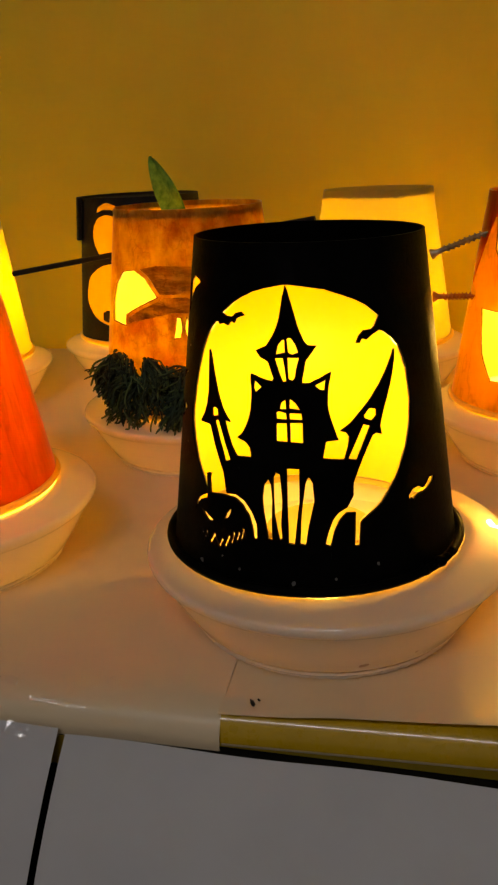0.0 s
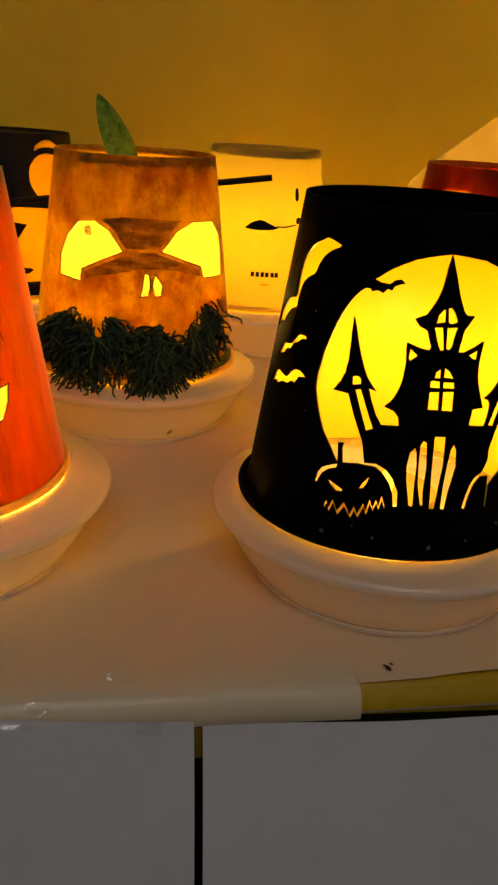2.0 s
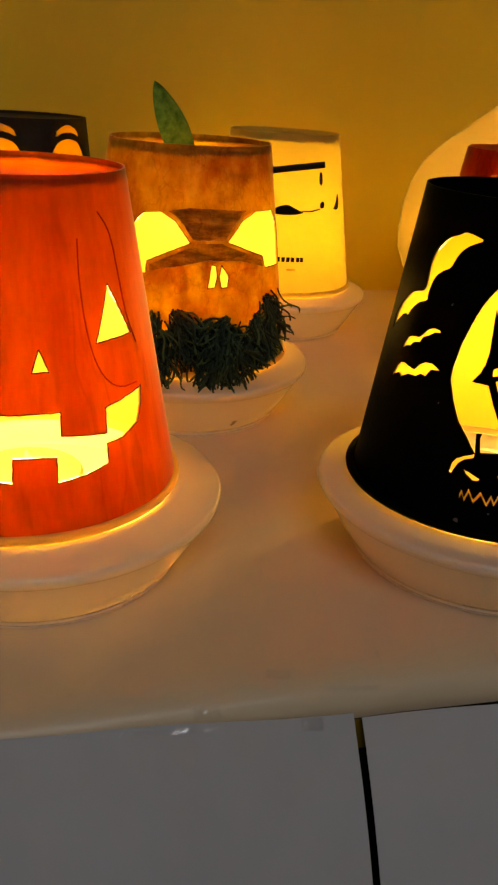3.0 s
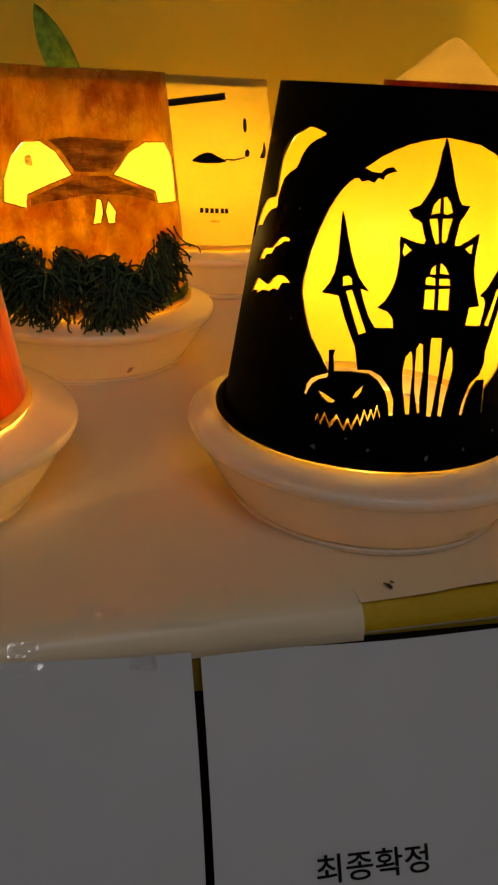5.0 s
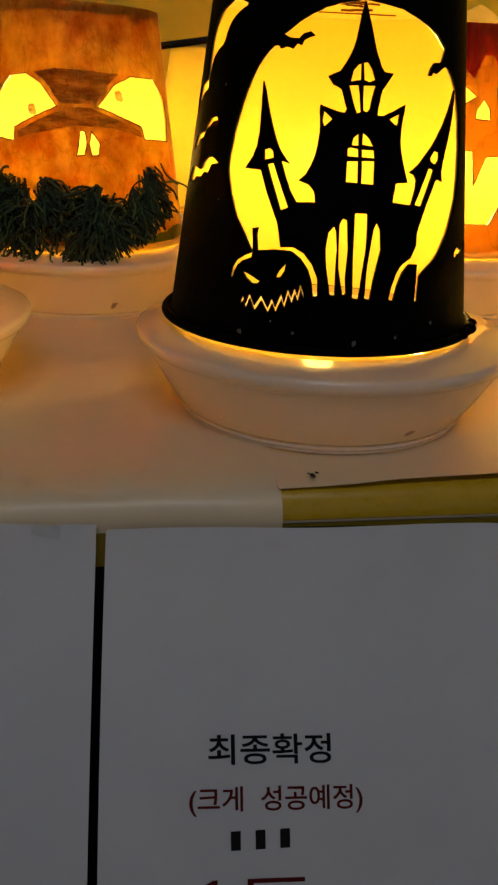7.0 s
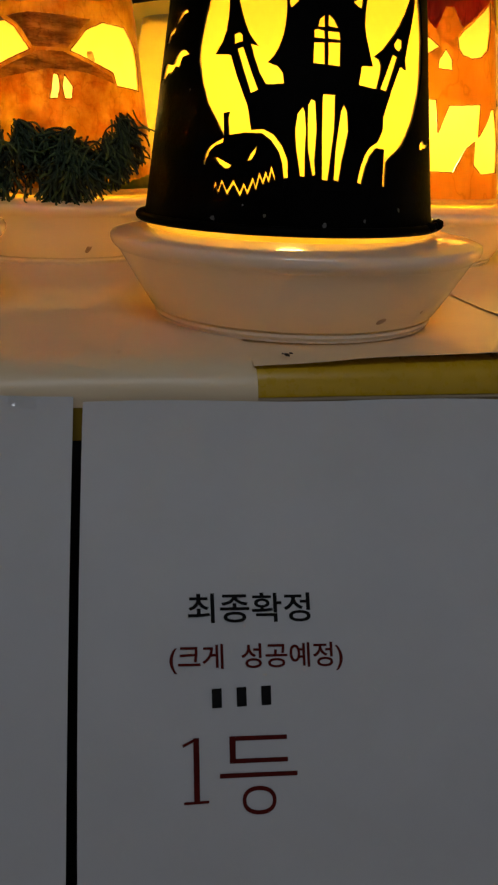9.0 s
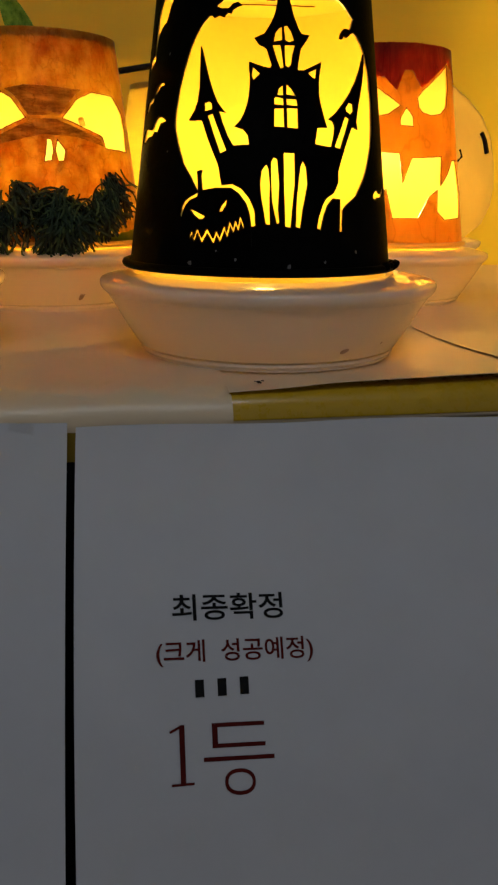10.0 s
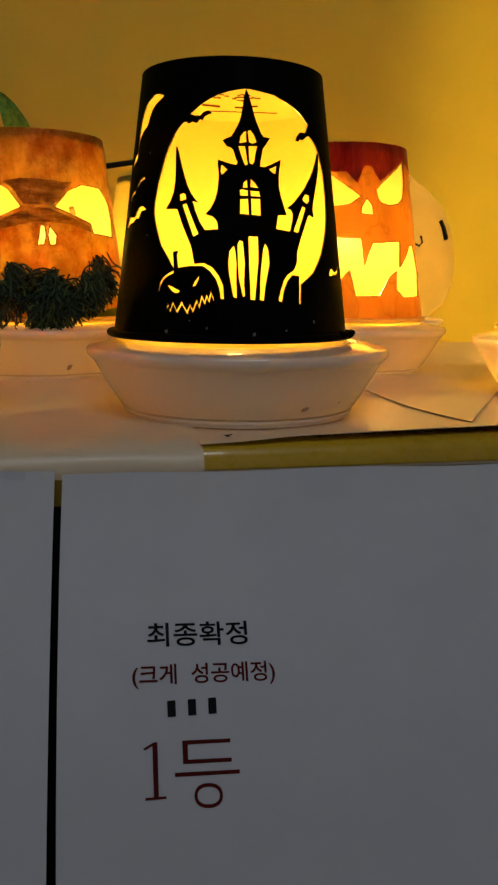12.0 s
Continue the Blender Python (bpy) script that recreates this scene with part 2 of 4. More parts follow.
def box(x0, x1, y0, y1, z0, z1, bevel=0.0, segments=2):
    bm = bmesh.new()
    bmesh.ops.create_cube(bm, size=1)
    for v in bm.verts:
        v.co = Vector(((x0 + x1) / 2 + v.co.x * (x1 - x0), (y0 + y1) / 2 + v.co.y * (y1 - y0), (z0 + z1) / 2 + v.co.z * (z1 - z0)))
    if bevel:
        bmesh.ops.bevel(bm, geom=bm.edges[:], offset=bevel, segments=segments, affect="EDGES", profile=0.5)
    return bm


def lathe(profile, steps=112, wobble=0.0):
    """A closed or open profile of (radius, height), turned round z."""
    bm = bmesh.new()
    rings = []
    for r, z in profile:
        if r < 1e-6:
            rings.append([bm.verts.new((0, 0, z))])
        else:
            rings.append([bm.verts.new((r * (1 + wobble * math.sin(3 * a)) * math.sin(a), -r * math.cos(a), z))
                          for a in (2 * math.pi * k / steps for k in range(steps))])
    for a, b in zip(rings, rings[1:]):
        for k in range(steps):
            j = (k + 1) % steps
            if len(a) == len(b) == 1:
                break
            if len(a) == 1:
                bm.faces.new((a[0], b[j], b[k]))
            elif len(b) == 1:
                bm.faces.new((a[k], a[j], b[0]))
            else:
                bm.faces.new((a[k], a[j], b[j], b[k]))
    bmesh.ops.recalc_face_normals(bm, faces=bm.faces[:])
    return bm


def tube(points, radius, sides=8, taper=None):
    """A round rod along points, closed at both ends."""
    bm = bmesh.new()
    pts = [Vector(p) for p in points]
    rings = []
    for i, p in enumerate(pts):
        d = (pts[min(i + 1, len(pts) - 1)] - pts[max(i - 1, 0)]).normalized()
        side = d.cross(Vector((0.31, 0.17, 0.93))).normalized()
        other = d.cross(side)
        r = radius * (taper[i] if taper else 1)
        rings.append([bm.verts.new(p + r * (math.cos(a) * side + math.sin(a) * other)) for a in (2 * math.pi * k / sides for k in range(sides))])
    for a, b in zip(rings, rings[1:]):
        for k in range(sides):
            j = (k + 1) % sides
            bm.faces.new((a[k], a[j], b[j], b[k]))
    bm.faces.new(rings[0][::-1])
    bm.faces.new(rings[-1])
    bmesh.ops.recalc_face_normals(bm, faces=bm.faces[:])
    return bm


# ---- cups: drawings are laid round the wall as (degrees round from the front, millimetres above the mouth) ----
MOUTH_R, MOUTH_Z = 0.0456, 0.030


class Cup:
    def __init__(self, top_r, top_z, mouth_r=MOUTH_R):
        self.top_r, self.height, self.mouth_r = top_r, top_z - MOUTH_Z, mouth_r

    def radius(self, h):
        return self.mouth_r + (self.top_r - self.mouth_r) * h / self.height

    def point(self, degrees, mm, out=0.0):
        h = mm / 1000
        r, a = self.radius(h) + out, radians(degrees)
        return Vector((r * math.sin(a), -r * math.cos(a), MOUTH_Z + h))


def rounded(points, rounds=2):
    """Corner cutting, for a drawn outline."""
    for _ in range(rounds):
        points = [q for a, b in zip(points, points[1:] + points[:1])
                  for q in ((a[0] * 0.8 + b[0] * 0.2, a[1] * 0.8 + b[1] * 0.2), (a[0] * 0.2 + b[0] * 0.8, a[1] * 0.2 + b[1] * 0.8))]
    return points


def shaky(points, size, seed, step=1.2):
    """The same outline with the small unevenness of a knife cut by hand."""
    rng = random.Random(seed)
    made = []
    for a, b in zip(points, points[1:] + points[:1]):
        k = max(1, int(math.hypot((b[0] - a[0]) * 0.68, b[1] - a[1]) / step))
        for i in range(k):
            w = i / k
            j = size if 0 < i else size * 0.4
            made.append((a[0] + (b[0] - a[0]) * w + rng.uniform(-j, j), a[1] + (b[1] - a[1]) * w + rng.uniform(-j, j) * 0.7))
    return made


def wrap(cup, outline, cuts=(), out=0.0, thick=0.0004, step=4.0):
    """A sheet with holes, bent round the cup's wall, with thickness."""
    loops = [[Vector((x, y, 0)) for x, y in loop] for loop in (outline, *cuts)]
    flat = [v for loop in loops for v in loop]
    sheet = bmesh.new()
    vs = [sheet.verts.new(v) for v in flat]
    for a, b, c in tessellate_polygon(loops):
        if len({a, b, c}) == 3 and abs((flat[b] - flat[a]).cross(flat[c] - flat[a]).z) > 1e-7:
            try:
                sheet.faces.new((vs[a], vs[b], vs[c]))
            except ValueError:
                pass
    lo, hi = min(v.x for v in flat), max(v.x for v in flat)
    for k in range(math.floor(lo / step) + 1, math.ceil(hi / step)):
        bmesh.ops.bisect_plane(sheet, geom=sheet.verts[:] + sheet.edges[:] + sheet.faces[:], dist=1e-5, plane_co=(k * step, 0, 0), plane_no=(1, 0, 0))
    sheet.verts.index_update()
    bm = bmesh.new()
    front = [bm.verts.new(cup.point(v.co.x, v.co.y, out)) for v in sheet.verts]
    back = [bm.verts.new(cup.point(v.co.x, v.co.y, out - thick)) for v in sheet.verts]
    for f in sheet.faces:
        ids = [v.index for v in f.verts]
        if f.calc_area() < 1e-9:
            continue
        if f.normal.z < 0:
            ids.reverse()
        bm.faces.new([front[i] for i in ids]).smooth = True
        bm.faces.new([back[i] for i in ids[::-1]]).smooth = True
    for e in sheet.edges:
        if len(e.link_faces) == 1:
            i, j = (v.index for v in e.verts)
            bm.faces.new([bm.verts.new(v.co) for v in (front[i], front[j], back[j], back[i])])
    sheet.free()
    return bm


def band(lo, hi, left=-180.0, right=180.0):
    return [(left, lo), (right, lo), (right, hi), (left, hi)]


class Flare:
    """The flaring wall of a saucer, as a surface to lay smudges on."""
    def point(self, degrees, mm, out=0.0):
        a, r = radians(degrees), 0.0447 + 0.6040 * (mm / 1000 - 0.0036) + out
        return Vector((r * math.sin(a), -r * math.cos(a), mm / 1000))


def plate_profile():
    """A shallow round dish turned upside down: foot, flaring wall, thick rolled rim, shoulder and the flat inside."""
    return [(0.0, 0.0012), (0.0408, 0.0012), (0.0412, 0.0), (0.0420, 0.0), (0.0427, 0.0007), (0.0436, 0.0015), (0.0435, 0.0023), (0.0424, 0.0026), (0.0438, 0.0030), (0.0446, 0.0036),
            (0.0486, 0.0098), (0.0518, 0.0152), (0.0540, 0.0190), (0.0549, 0.0203), (0.0560, 0.0212), (0.0567, 0.0221), (0.0570, 0.0231), (0.0570, 0.0240), (0.0566, 0.0247), (0.0559, 0.0250),
            (0.0551, 0.0252), (0.0530, 0.0257), (0.0500, 0.0263), (0.0475, 0.0268), (0.0458, 0.0271), (0.0440, 0.0272), (0.0426, 0.0270),
            (0.0422, 0.0262), (0.0418, 0.0205), (0.0408, 0.0190), (0.0, 0.0190)]


def dish(x, y, label, group="lantern dishes"):
    """The saucer under a lantern: foot and flaring wall, rolled rim, sloping shoulder with the sunk middle."""
    thing = empty("saucer", pose(x, y, 0.7504, 0, 0, random.Random(int(x * 1e4)).uniform(0, 360)), label, "saucer", group)
    p = plate_profile()
    for name, a, c in (("foot", 0, 9), ("flared_wall", 8, 14), ("rim", 13, 21), ("shoulder", 20, len(p))):
        part(name, lathe(p[a:c], 144), M_PLATE, thing, "", 50)
    beads = bmesh.new()
    rings = [[beads.verts.new((r * math.sin(t), -r * math.cos(t), z)) for t, r in ((2 * math.pi * k / 360, 0.0424 + 0.5 * w * abs(math.sin(math.pi * k / 5))) for k in range(360))]
             for w, z in ((0.0, 0.0), (0.0007, 0.0), (0.0007, 0.0007), (0.0, 0.0012))]
    for a, b in zip(rings, rings[1:]):
        for k in range(360):
            beads.faces.new((a[k], a[(k + 1) % 360], b[(k + 1) % 360], b[k]))
    bmesh.ops.recalc_face_normals(beads, faces=beads.faces[:])
    part("beaded_edge", beads, M_PLATE, thing, "finely scalloped foot edge", 50)
    return thing


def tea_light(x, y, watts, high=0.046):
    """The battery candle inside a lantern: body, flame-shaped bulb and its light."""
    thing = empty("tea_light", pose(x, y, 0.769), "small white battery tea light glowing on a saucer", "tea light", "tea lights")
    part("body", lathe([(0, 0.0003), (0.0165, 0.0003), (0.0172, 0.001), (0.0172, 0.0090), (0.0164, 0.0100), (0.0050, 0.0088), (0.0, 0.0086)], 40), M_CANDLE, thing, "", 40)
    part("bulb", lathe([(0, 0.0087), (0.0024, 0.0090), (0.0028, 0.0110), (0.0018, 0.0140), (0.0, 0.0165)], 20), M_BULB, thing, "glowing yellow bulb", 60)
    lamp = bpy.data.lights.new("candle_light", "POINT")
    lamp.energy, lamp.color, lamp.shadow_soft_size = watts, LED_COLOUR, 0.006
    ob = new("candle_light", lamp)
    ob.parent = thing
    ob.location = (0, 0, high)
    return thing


def top_disc(cup, mm, mat, parent, label=""):
    """The closed end, set a few millimetres below the upper rim."""
    r = cup.radius(mm / 1000) - 0.0003
    z = MOUTH_Z + mm / 1000
    return part("end_disc", lathe([(0, z), (r - 0.002, z), (r - 0.0006, z + 0.0006), (r, z + 0.0016), (r, z + 0.0006), (r - 0.0006, z - 0.0006), (0, z - 0.0006)], 80), mat, parent, label, 40)


def rolled_rim(radius, z, r, mat, parent, label="", name="rim"):
    ring = [(radius + r * math.cos(a), z + r * math.sin(a)) for a in (2 * math.pi * k / 14 for k in range(15))]
    return part(name, lathe(ring, 112), mat, parent, label, 60)


def lantern(x, y, cup, label, wall, wall_label, cuts, films=None, edge=None, rim=None, disc=None, disc_mm=None, seed=1, cut_shake=0.18):
    """An upturned paper cup: wall with cut openings, an unpainted inside, rolled mouth rim and recessed end."""
    thing = empty("cup_lantern", pose(x, y, 0.75), label, "lantern", "cup lanterns")
    top = cup.height * 1000
    shapes = [shaky(c, cut_shake, seed + i) for i, c in enumerate(cuts)]
    part("cup_wall", wrap(cup, band(0.4, top), shapes), wall, thing, wall_label)
    for i, c in enumerate(shapes):
        if films and films[i]:
            part("painted_patch", wrap(cup, c, (), -0.0001, 0.0002), films[i], thing, "brown painted patch")
        elif edge:
            loop = [cup.point(a, h, 0.0001) for a, h in c]
            part("cut_edge", tube(loop + loop[:1], 0.00019, 5), edge, thing)
    if cuts:
        holes = [wider(c) for i, c in enumerate(shapes) if not (films and films[i])]
        part("inner_wall", wrap(cup, band(0.4, (disc_mm or top - 8) - 0.4), holes, -0.0006, 0.0002), M_INSIDE, thing, "pale unpainted inside of the cup")
    rolled_rim(MOUTH_R + 0.0002, MOUTH_Z, 0.0013, rim or M_SEAT, thing, "pale rolled mouth rim")
    part("foot_ring", lathe([(MOUTH_R - 0.0006, MOUTH_Z + 0.0002), (MOUTH_R - 0.0010, 0.0275), (MOUTH_R - 0.0016, 0.0275), (MOUTH_R - 0.0012, MOUTH_Z + 0.0002)], 96), M_SEAT, thing)
    top_disc(cup, disc_mm or top - 8, disc or wall, thing)
    return thing


def wider(points, by=1.006):
    """The outline a little larger about its middle."""
    ca, ch = sum(p[0] for p in points) / len(points), sum(p[1] for p in points) / len(points)
    return [(ca + (a - ca) * by, ch + (h - ch) * by) for a, h in points]


def mirror(points, axis):
    return [(2 * axis - a, h) for a, h in points[::-1]]


# ---- the room ----
def placed(ob, m):
    ob.matrix_basis = m
    return ob


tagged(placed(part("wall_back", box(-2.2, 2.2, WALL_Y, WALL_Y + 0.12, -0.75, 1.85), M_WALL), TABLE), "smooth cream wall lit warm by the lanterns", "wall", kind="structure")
tagged(placed(part("wall_side", box(-2.32, -2.2, -3.2, WALL_Y + 0.12, -0.75, 1.85), M_ROOM), TABLE), "plain light wall of the dim room", "wall", kind="structure")
tagged(placed(part("wall_far_side", box(2.2, 2.32, -3.2, WALL_Y + 0.12, -0.75, 1.85), M_ROOM), TABLE), "plain light wall of the dim room", "wall", kind="structure")
tagged(placed(part("floor", box(-2.32, 2.32, -3.32, WALL_Y, -0.85, -0.75), M_FLOOR), TABLE), "brown vinyl floor of the dim room", "floor", kind="structure")
tagged(placed(part("ceiling", box(-2.32, 2.32, -3.32, WALL_Y + 0.12, 1.85, 1.95), M_ROOM), TABLE), "plain pale ceiling of the dim room", "ceiling", kind="structure")


tagged(placed(part("wall_front", box(-2.2, 2.2, -3.32, -3.2, -0.75, 1.85), M_ROOM), TABLE), "plain light wall of the dim room", "wall", kind="structure")
# Unseen panel, added as the assumed source of the cool room light.
panel = tagged(placed(new("ceiling_light"), TABLE @ pose(-0.15, -1.6, 1.85)), "unseen flat ceiling panel, assumed for the dim room light", "ceiling light")
for x0, x1, y0, y1 in ((-0.62, 0.62, -0.17, -0.15), (-0.62, 0.62, 0.15, 0.17), (-0.62, -0.60, -0.15, 0.15), (0.60, 0.62, -0.15, 0.15)):
    part("frame", box(x0, x1, y0, y1, -0.03, -0.001, 0.002), M_METALFRAME, panel)
part("diffuser", box(-0.60, 0.60, -0.15, 0.15, -0.012, -0.006), emitter("panel_glow", (0.9, 0.95, 1.0), 1.0), panel, "softly glowing diffuser")
panel_light = bpy.data.lights.new("panel_light", "AREA")
panel_light.shape, panel_light.size, panel_light.size_y = "RECTANGLE", 1.18, 0.28
panel_light.energy, panel_light.color = PANEL_WATTS, (0.82, 0.89, 1.0)
panel_ob = new("panel_light", panel_light)
panel_ob.matrix_basis = TABLE @ pose(-0.15, -1.6, 1.834)


# ---- the table ----
table_edge = [(0.0004, -0.0086), (0.0001, -0.0094), (0.0004, -0.0103), (0.0010, -0.0108)]
tabletop = empty("display_table", TABLE, "long table with a sloping dark front board", "table")
part("tabletop", box(-1.1, 1.1, 0.0012, WALL_Y - 0.002, -0.0112, -0.0012, 0.0046, 5), M_SHEET, tabletop)
for lx in (-1.05, 1.05):
    part("leg", box(lx - 0.025, lx + 0.025, 0.05, 0.10, -0.75, -0.0114, 0.003), M_BOARD, tabletop)
    part("leg", box(lx - 0.025, lx + 0.025, WALL_Y - 0.08, WALL_Y - 0.03, -0.75, -0.0105, 0.003), M_BOARD, tabletop)


def strip(profile, x0, x1, thick, steps=60, wave=0.0, skew=0.0, seed=3):
    """A sheet bent along the table's edge: profile of (y, z) drawn out from x0 to x1, with thickness below it."""
    rng = random.Random(seed)
    phase = [rng.uniform(0, 6.28) for _ in range(4)]
    bm = bmesh.new()
    grid = []
    for i in range(steps + 1):
        x = x0 + (x1 - x0) * i / steps
        row = []
        for j, (y, z) in enumerate(profile):
            w = wave * (math.sin(x * 47 + phase[0]) + 0.6 * math.sin(x * 103 + phase[1] + y * 20)) * (1 if j > len(profile) - 4 or j < 1 else 0.4)
            row.append((x - skew * y * (i / steps), y + w, z + 0.3 * w))
        grid.append(row)
    up = [[bm.verts.new(p) for p in row] for row in grid]
    dn = []
    for row in grid:
        line = []
        for j, p in enumerate(row):
            a, b = row[max(j - 1, 0)], row[min(j + 1, len(row) - 1)]
            t = Vector((0, b[1] - a[1], b[2] - a[2])).normalized()
            line.append(bm.verts.new(Vector(p) + Vector((0, t.z, -t.y)) * (-thick if t.y > 0 else thick) * (1 if t.y > 0 else -1)))
        dn.append(line)
    n, k = len(up), len(profile)
    for i in range(n - 1):
        for j in range(k - 1):
            bm.faces.new((up[i][j], up[i + 1][j], up[i + 1][j + 1], up[i][j + 1]))
            bm.faces.new((dn[i][j], dn[i][j + 1], dn[i + 1][j + 1], dn[i + 1][j]))
    for i in range(n - 1):
        for j in (0, k - 1):
            bm.faces.new((up[i][j], up[i + 1][j], dn[i + 1][j], dn[i][j]))
    for j in range(k - 1):
        for i in (0, n - 1):
            bm.faces.new((up[i][j], up[i][j + 1], dn[i][j + 1], dn[i][j]))
    bmesh.ops.recalc_face_normals(bm, faces=bm.faces[:])
    return bm


tape = part("gold_tape", strip([(0.034, -0.0006), (0.016, -0.00055), (0.010, -0.00055), (0.0060, -0.0008), (0.0034, -0.0016), (0.0016, -0.0030), (0.0006, -0.0050), (0.0, -0.0070), (-0.0002, -0.0090)],
                               0.0002, 1.1, 0.0003, 90, 0.00002), M_TAPE, None, "", 40)
part("white_edge", strip(table_edge, 0.0008, 1.1, 0.0002, 40, 0.00003), M_SHEET, tabletop, "white lower edge of the tabletop", 40)
tagged(placed(tape, TABLE), "shiny gold tape stuck along the table edge", "tape")
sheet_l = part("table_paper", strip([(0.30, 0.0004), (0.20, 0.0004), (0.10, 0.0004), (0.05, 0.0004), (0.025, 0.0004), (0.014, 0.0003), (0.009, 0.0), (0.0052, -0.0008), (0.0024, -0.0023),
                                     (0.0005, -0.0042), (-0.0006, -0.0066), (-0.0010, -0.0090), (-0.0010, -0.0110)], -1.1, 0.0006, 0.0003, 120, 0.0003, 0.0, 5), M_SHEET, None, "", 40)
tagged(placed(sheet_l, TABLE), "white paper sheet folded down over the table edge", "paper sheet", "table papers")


def scrap(w, d, high, seed, nx=9, ny=5):
    """A crinkled scrap of clear tape stuck to the paper."""
    rng = random.Random(seed)
    bm = bmesh.new()
    grid = [[bm.verts.new((w * (i / nx - 0.5) + rng.uniform(-0.1, 0.1) * w / nx, d * (j / ny - 0.5) + rng.uniform(-0.2, 0.2) * d / ny,
                           0.0001 if i in (0, nx) or j in (0, ny) else rng.uniform(0.15, 1.0) * high)) for j in range(ny + 1)] for i in range(nx + 1)]
    for i in range(nx):
        for j in range(ny):
            bm.faces.new((grid[i][j], grid[i + 1][j], grid[i + 1][j + 1], grid[i][j + 1]))
    bmesh.ops.solidify(bm, geom=bm.faces[:], thickness=0.00006)
    return bm


def loose_sheet(front, back_y, x0, x1, z, lift, steps=60):
    """A sheet lying on the table, whose front edge is cut unevenly: front(x) gives its y."""
    bm = bmesh.new()
    rows = 14
    top, low = [], []
    for i in range(steps + 1):
        x = x0 + (x1 - x0) * i / steps
        f = front(x)
        a, b = [], []
        for j in range(rows + 1):
            w = (j / rows) ** 2.2
            y = f + (back_y - f) * w
            zz = z + lift(x) * math.exp(-((y - f) / 0.012) ** 2) - 0.0009 * max(0.0, 1 - x / 0.03) * math.exp(-((y - f) / 0.0022) ** 2)
            a.append(bm.verts.new((x, y, zz)))
            b.append(bm.verts.new((x, y, zz - 0.00015)))
        top.append(a)
        low.append(b)
    for i in range(steps):
        for j in range(rows):
            bm.faces.new((top[i][j], top[i + 1][j], top[i + 1][j + 1], top[i][j + 1]))
            bm.faces.new((low[i][j], low[i][j + 1], low[i + 1][j + 1], low[i + 1][j]))
        for j in (0, rows):
            bm.faces.new((top[i][j], top[i + 1][j], low[i + 1][j], low[i][j]))
    for i in (0, steps):
        for j in range(rows):
            bm.faces.new((top[i][j], top[i][j + 1], low[i][j + 1], low[i][j]))
    bmesh.ops.recalc_face_normals(bm, faces=bm.faces[:])
    return bm


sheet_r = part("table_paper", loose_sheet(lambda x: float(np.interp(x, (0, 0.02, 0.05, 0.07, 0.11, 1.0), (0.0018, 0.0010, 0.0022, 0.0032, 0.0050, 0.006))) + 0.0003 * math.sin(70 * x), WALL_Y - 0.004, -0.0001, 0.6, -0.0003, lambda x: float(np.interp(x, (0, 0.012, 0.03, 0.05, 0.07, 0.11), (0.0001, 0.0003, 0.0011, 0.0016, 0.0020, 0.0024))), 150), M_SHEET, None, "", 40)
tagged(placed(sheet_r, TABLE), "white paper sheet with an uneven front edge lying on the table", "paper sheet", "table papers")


def corner_sheet():
    """A loose sheet whose corner points to the front and lifts a little."""
    bm = bmesh.new()
    c, u, v = Vector((0.1016, 0.0212, 0)), Vector((-0.006, 0.0854, 0)) * 1.5, Vector((0.0555, 0.083, 0)) * 1.5
    n = 16
    up = [[bm.verts.new(c + u * (i / n) + v * (j / n) + Vector((-0.004 * math.sin(math.pi * min(1.0, 1.5 * i / n)) * (1 - j / n), 0, 0.0002 + 0.0004 * math.exp(-3.0 * (i + j) / n)))) for j in range(n + 1)] for i in range(n + 1)]
    dn = [[bm.verts.new(p.co - Vector((0, 0, 0.0001))) for p in row] for row in up]
    for i in range(n):
        for j in range(n):
            bm.faces.new((up[i][j], up[i][j + 1], up[i + 1][j + 1], up[i + 1][j]))
            bm.faces.new((dn[i][j], dn[i + 1][j], dn[i + 1][j + 1], dn[i][j + 1]))
    for i in range(n):
        for k in (0, n):
            bm.faces.new((up[i][k], up[i + 1][k], dn[i + 1][k], dn[i][k]))
            bm.faces.new((up[k][i], up[k][i + 1], dn[k][i + 1], dn[k][i]))
    bmesh.ops.recalc_face_normals(bm, faces=bm.faces[:])
    return bm


tagged(placed(part("paper_corner_sheet", corner_sheet(), M_SHEET, None, "", 40), TABLE), "loose white paper sheet with a lifted corner", "paper sheet", "table papers")

rng = random.Random(11)
for x, y, s in ((0.0090, 0.0049, 0.0007), (0.0104, 0.0066, 0.0004), (0.0082, 0.0062, 0.0003)):
    bm = bmesh.new()
    bmesh.ops.create_icosphere(bm, subdivisions=2, radius=s)
    for v in bm.verts:
        v.co = Vector((v.co.x * 0.8, v.co.y * 1.7, v.co.z * 0.5)) * rng.uniform(0.8, 1.2)
    tagged(placed(part("crumb", bm, M_CRUMB), TABLE @ pose(x, y, 0.0008, 0, 0, rng.uniform(0, 90))), "tiny dark crumb lying on the white paper", "crumb", "crumbs")

# ---- the sloping front with the printed signs ----
SIGN = Matrix(((0.99255, -0.07198, 0.09834, -0.12846), (0.12187, 0.5862, -0.80095, 0.15469), (0.0, 0.80696, 0.59061, 0.74102), (0, 0, 0, 1)))
board = tagged(placed(part("front_board", box(-0.9, 0.9, -0.34, -0.0004, -0.0075, -0.0015, 0.001), M_BOARD), SIGN @ pose(0, 0, -0.0006, 17)), "black sloping board under the table edge", "board")
